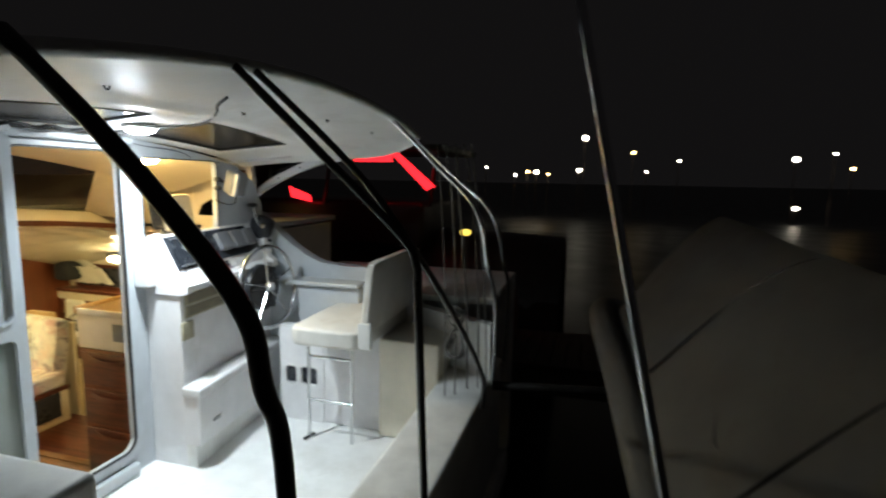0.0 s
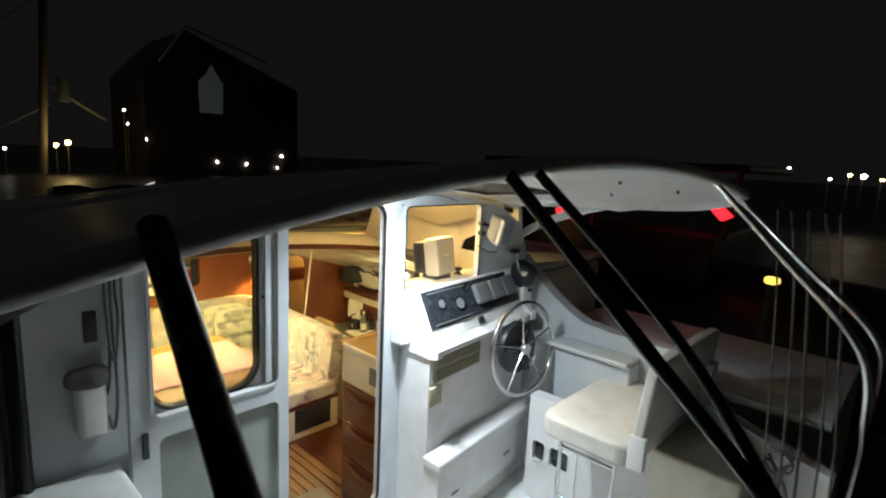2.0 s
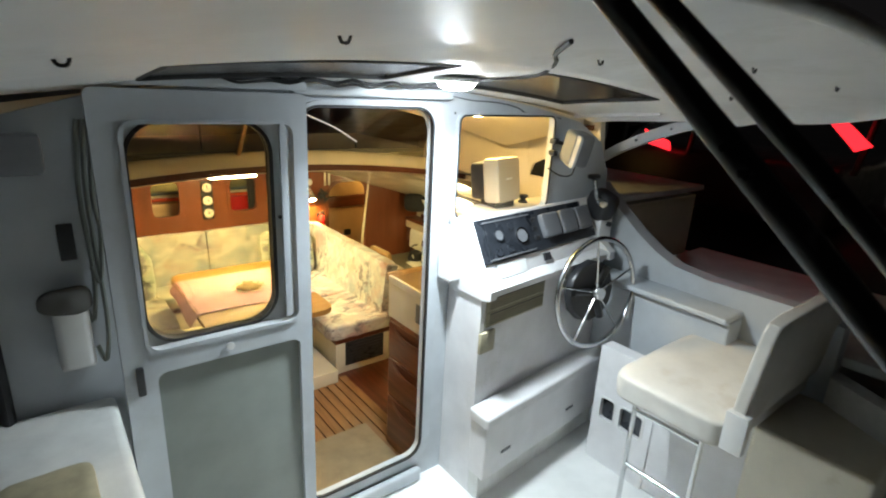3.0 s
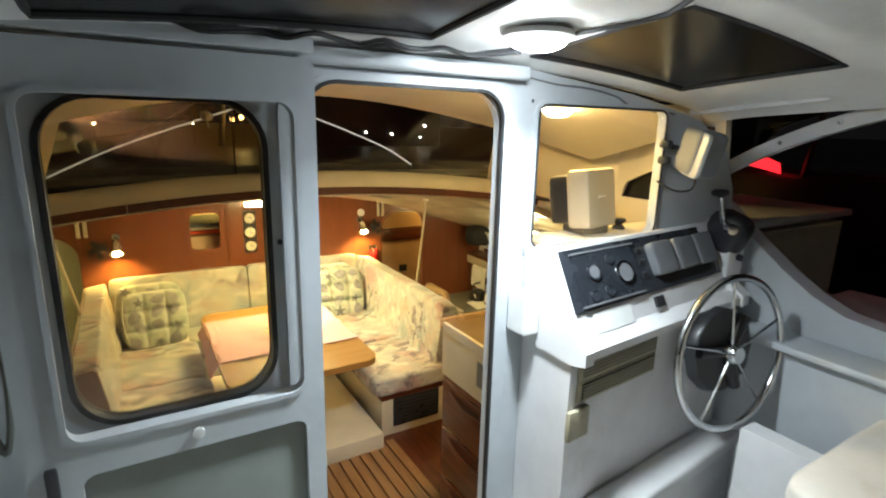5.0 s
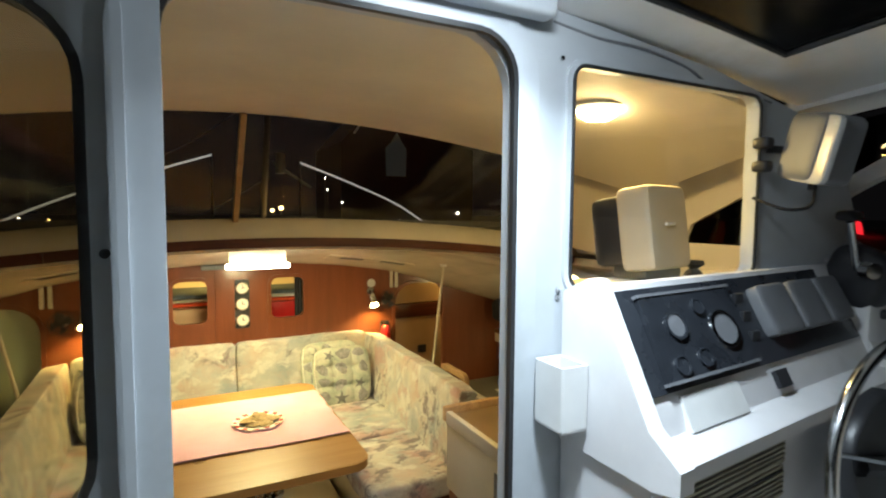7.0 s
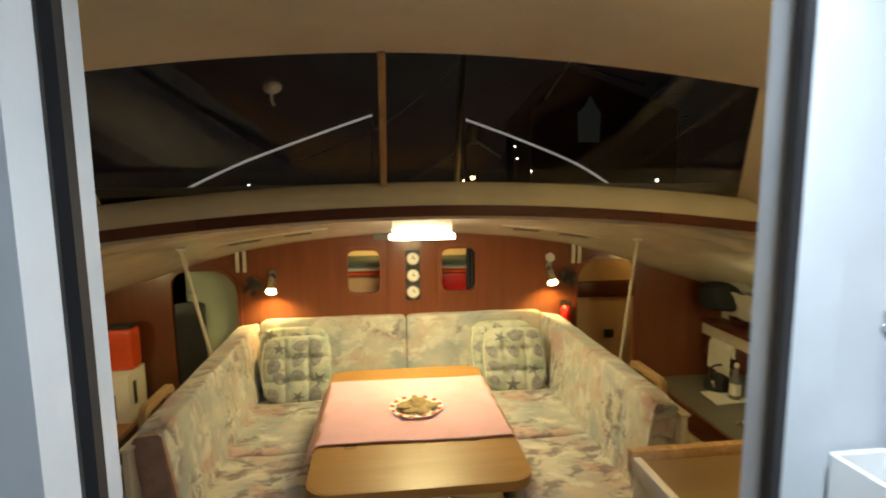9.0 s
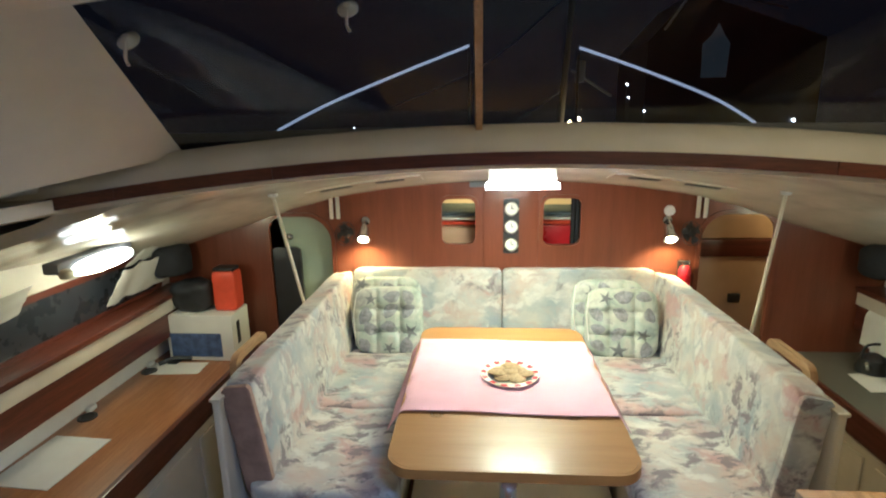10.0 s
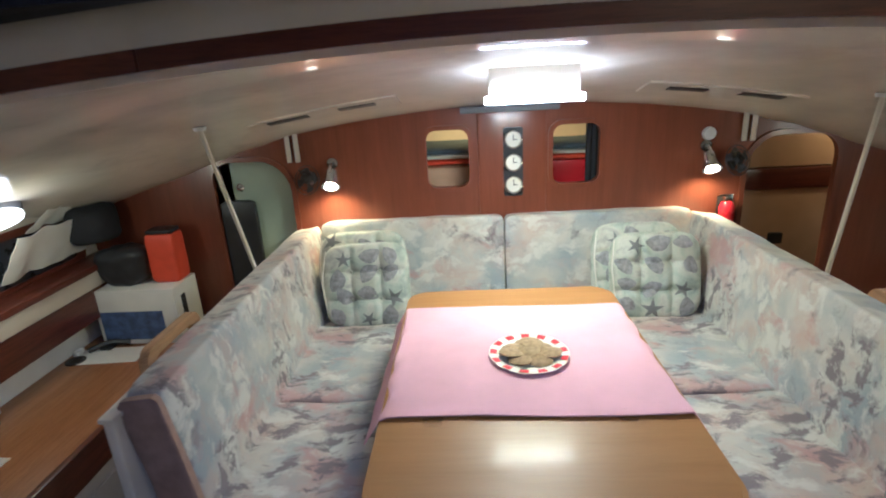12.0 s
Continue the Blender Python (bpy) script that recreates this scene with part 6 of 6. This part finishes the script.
part("foredeck", surface(lambda u, v: (-2.6 + 5.4 * u, 1.50 + 3.9 * v, fore_under(CX + 1.9 * (u - 0.5), min(1.5 + 3.9 * v, 3.0)) + 0.062 - 0.05 * v), 20, 10, (0, 0, 0.03)), COVER_GREY, hull, "grey non-skid foredeck")
part("port_deck", box(-2.6, -0.05, 1.46, -1.40, 1.5, 1.50, 0.01), GELCOAT_WORN, hull)
part("starboard_side_deck", box(1.66, -0.05, 1.46, 2.85, 1.5, 1.50, 0.01), GELCOAT_WORN, hull)
# White lines over the foredeck; no lamp, the glow is put into the material.
LINE_GLOW = glow("glowing_white_line", (0.95, 0.93, 0.86), 0.30)
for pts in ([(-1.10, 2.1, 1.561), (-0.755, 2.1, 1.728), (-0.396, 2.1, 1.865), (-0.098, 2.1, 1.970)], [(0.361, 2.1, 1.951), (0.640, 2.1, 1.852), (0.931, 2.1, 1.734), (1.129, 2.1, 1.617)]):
    solid("foredeck_line", tube(smooth_path(pts, 5), 0.0055, 8), LINE_GLOW, "thin white line over the foredeck with an added glow", "light rope", group="foredeck light ropes")
    for e in (pts[0], pts[-1]):
        solid("line_post", tube([(e[0], 2.114, 1.535), (e[0], 2.112, e[2] + 0.010)], 0.006, 8), BLACK_PLASTIC, "thin dark post on the foredeck", "post", group="foredeck posts")

dg = thing("dinghy", (0.6, -3.3, 0.5), "canvas-covered grey inflatable dinghy hung astern", "dinghy")
part("cover", surface(lambda u, v: Vector((1.55 - 2.6 * u, -2.70 - 0.22 * u - 0.62 * v - 0.05 * math.sin(v * 3), 0.98 - 0.32 * u + (0.72 + 0.18 * u) * math.sin(v * 1.45) + 0.02 * noise.noise(Vector((u * 4, v * 4, 0))))), 30, 14, (0, -0.02, -0.02)), CANVAS, dg)
part("tube", tube(smooth_path([(1.72, -2.80, 1.0), (1.60, -2.66, 1.02), (0.8, -2.74, 0.90), (0.0, -2.84, 0.70), (-0.8, -2.95, 0.45)], 6), 0.085, 16), CANVAS, dg, "grey inflated tube")
for k in (0.35, 0.72):
    part("seam", tube([Vector((1.55 - 2.6 * (k + 0.12 * v), -2.70 - 0.22 * (k + 0.12 * v) - 0.62 * v - 0.05 * math.sin(v * 3), 0.99 - 0.32 * (k + 0.12 * v) + (0.72 + 0.18 * k) * math.sin(v * 1.45))) for v in [i / 14 for i in range(15)]], 0.006, 6), BLACK_RUBBER, dg)
part("outboard_strap", tube(smooth_path([(-0.35, -3.15, 1.05), (-0.15, -3.02, 1.0), (0.1, -3.08, 1.13), (0.3, -3.2, 1.28)], 6), 0.03, 8), BLACK_RUBBER, dg, "black strap across the cover")
part("transom", box(-0.9, -3.7, 0.25, 1.5, -3.3, 0.60, 0.05, 3), CANVAS, dg)
for x in (-0.5, 1.35):
    part("davit_arm", tube([(x, -1.97, 0.52), (x, -3.4, 0.62)], 0.03, 10), DARK_TUBE, dg, "dark davit arm")
solid("davit_pole", tube([(-1.03, -2.88, 0.55), (-0.89, -2.51, 2.24), (-0.80, -2.27, 3.3)], 0.010, 12), STEEL, "tall stainless pole astern", "pole")

dock = thing("dock", (4, -2, -0.4), "weathered plank dock beside the boat", "dock", kind="structure")
plank_mesh = None
for k in range(44):
    y = -6.0 + 0.145 * k
    if plank_mesh is None:
        o = part("plank", box(3.05, y, 0.05, 4.25, y + 0.135, 0.09, 0.004, 1), DOCK_WOOD, dock)
        plank_mesh, y_first = o.data, y
    else:
        o = new("plank", plank_mesh)
        o.parent, o.location = dock, (0, y - y_first, 0)
part("stringer", box(3.15, -6, -0.25, 3.30, 0.4, 0.048, 0.0), DOCK_WOOD, dock)
part("stringer", box(4.0, -6, -0.25, 4.15, 0.4, 0.048, 0.0), DOCK_WOOD, dock)
for y in (-5.5, -1.5):
    solid("piling", tube([(3.1, y, -0.96), (3.1, y, 0.9)], 0.13, 14), TREE_DARK, "round timber dock piling", "piling", group="dock pilings")

# neighbouring boat with red light strips
nb = thing("neighbour_boat", (6.0, 2.0, -0.95), "dark motor boat with red light strips moored alongside", "boat")
part("hull", surface(lambda u, v: Vector((4.75 + 1.2 * math.sin(v * math.pi) * 0.2 + 2.4 * v, -2.2 + 8.5 * u, -0.9 + 1.9 * (1 - abs(2 * v - 1) ** 3) + 0.25 * u)), 20, 14, (0, 0, 0.04)), DARK_HULL, nb)
part("cabin", box(4.95, -0.3, 0.9, 6.9, 3.2, 1.55, 0.08, 3), DARK_HULL, nb)
part("roof", box(4.80, -0.6, 2.25, 7.0, 3.0, 2.34, 0.03, 3), DARK_HULL, nb)
for y in (-0.4, 1.2, 2.8):
    part("post", tube([(4.95, y, 1.5), (4.95, y - 0.1, 2.28)], 0.03, 8), DARK_HULL, nb)
part("red_strip", box(4.78, 0.10, 2.10, 4.82, 0.66, 2.22, 0.004), NEON_RED, nb, "red glowing strip")
part("red_strip", sheet([[(0.12, 2.22), (0.0, 2.22), (-0.52, 1.78), (-0.40, 1.72)]], lambda u, v: (4.79, u, v), (0.02, 0, 0)), NEON_RED, nb, "red glowing strip")
part("red_strip", sheet([[(1.70, 1.74), (1.36, 1.62), (1.34, 1.52), (1.66, 1.58)]], lambda u, v: (4.79, u, v), (0.02, 0, 0)), NEON_RED, nb, "red glowing strip")
solid("yellow_buoy", cushion((4.6, -1.0, 1.2), (0.10, 0.14, 0.08), 3, 8, 0.0), glow("yellow_marker_lamp", (1.0, 0.75, 0.12), 0.8), "small lit yellow marker on the next boat", "marker")
solid("marker_post", tube([(4.6, -1.0, -0.96), (4.6, -1.0, 1.16)], 0.05, 10), TREE_DARK, "post carrying the yellow marker", "post")
for y in (-1.5, -1.95):
    solid("orange_drum", lathe([(0.0, -0.3), (0.20, -0.3), (0.24, 0.0), (0.20, 0.3), (0.0, 0.3)], pose(3.7, y + 0.35, 0.40), 20), plain("rusty_drum", (0.20, 0.07, 0.04), 0.8, vary=0.3) if y == -1.5 else bpy.data.materials["rusty_drum"], "dull rust-coloured drum on the dock", "drum", group="drums on the dock")

# shore: gable house, utility pole, scattered lamps
hs = thing("gable_house", (19, 62, -0.95), "dark gabled house with one pale window across the water", "house")
part("wall", sheet([[(17.6, -0.95), (35.7, -0.95), (35.7, 10.0), (22.0, 14.8), (17.6, 10.0)]], lambda u, v: (u, 60.2, v), (0, 12, 0)), DARK_HULL, hs)
part("roof_edge", tube([(19.2, 60.1, 11.1), (22.0, 60.1, 15.2)], 0.13, 6), PAPER, hs, "pale roof edge")
part("roof_edge", tube([(22.0, 60.1, 15.2), (31.3, 60.1, 12.9)], 0.09, 6), DARK_HULL, hs)
part("window", sheet([[(23.3, 6.2), (25.9, 6.2), (26.0, 9.6), (25.4, 10.4), (24.7, 11.6), (24.0, 10.4), (23.2, 9.6)]], lambda u, v: (u, 60.12, v), (0, 0.04, 0)), LAMP_DIM, hs, "pale lit window")
up = thing("utility_pole", (9.3, 60, -0.95), "wooden utility pole with a lamp arm and wires", "utility pole")
part("pole", tube([(8.6, 60.6, -0.95), (9.95, 60.6, 21.0)], 0.34, 12), TREE_DARK, up)
part("transformer", tube([(10.6, 60.2, 6.0), (10.68, 60.2, 8.2)], 0.5, 14), COVER_GREY, up)
part("arm", tube([(9.8, 60.6, 7.3), (14.1, 60.4, 4.5)], 0.13, 8), COVER_GREY, up)
for za, zm, zb in ((5.6, 0.5, -0.8), (15.3, 8.2, 3.8)):
    part("wire", tube(smooth_path([(9.5, 60.5, za), (0.5, 60.5, zm), (-10.0, 60.5, zb)], 8), 0.05, 5), COVER_GREY, up)
SHORE = []
SHORE += [(40, y, z, r, k) for y, z, r, k in ((-1.89, 5.07, 0.35, 0), (-1.51, 2.64, 0.26, 0), (1.71, 2.46, 0.28, 0), (2.4, 2.5, 0.2, 1), (-16.05, 3.57, 0.32, 0), (-16.31, 0.18, 0.28, 0), (-18.36, 3.97, 0.16, 0), (-6.4, 2.58, 0.15, 0), (-8.59, 3.43, 0.15, 0), (-19.45, 2.96, 0.2, 1), (0.8, 2.3, 0.16, 1), (5.7, 2.8, 0.14, 0), (3.4, 2.2, 0.16, 0), (-5.4, 4.0, 0.2, 1))]
SHORE += [(x, 60, z, r, k) for x, z, r, k in ((10.62, 2.12, 0.45, 1), (9.67, 1.82, 0.35, 1), (15.62, 5.7, 0.18, 0), (15.9, 4.3, 0.16, 0), (17.63, 2.87, 0.18, 0), (33.34, 1.65, 0.28, 0), (-2.87, 1.18, 0.28, 0), (-10.62, 0.62, 0.35, 1), (25.1, 0.71, 0.2, 0), (28.63, 0.55, 0.22, 0), (5.82, 1.35, 0.2, 0), (32.69, 0.2, 0.2, 0), (-12.87, 0.96, 0.16, 0), (-14.5, 1.5, 0.15, 0))]
for x, y, z, r, k in SHORE:
    r *= 0.6
    s = thing("shore_lamp", (x, y, -0.95), "small bright lamp on the far shore", "lamp", "lamps along the shore")
    part("globe", lathe([(0.0, -r), (r * 0.8, -r * 0.55), (r, 0.0), (r * 0.8, r * 0.55), (0.0, r)], pose(x, y, z), 12), (LAMP_ORANGE if k else LAMP_WHITE), s)
    part("mast", tube([(x, y + 0.05, -0.95), (x, y + 0.05, z - r * 0.8)], max(0.03, r * 0.12), 6), TREE_DARK, s)
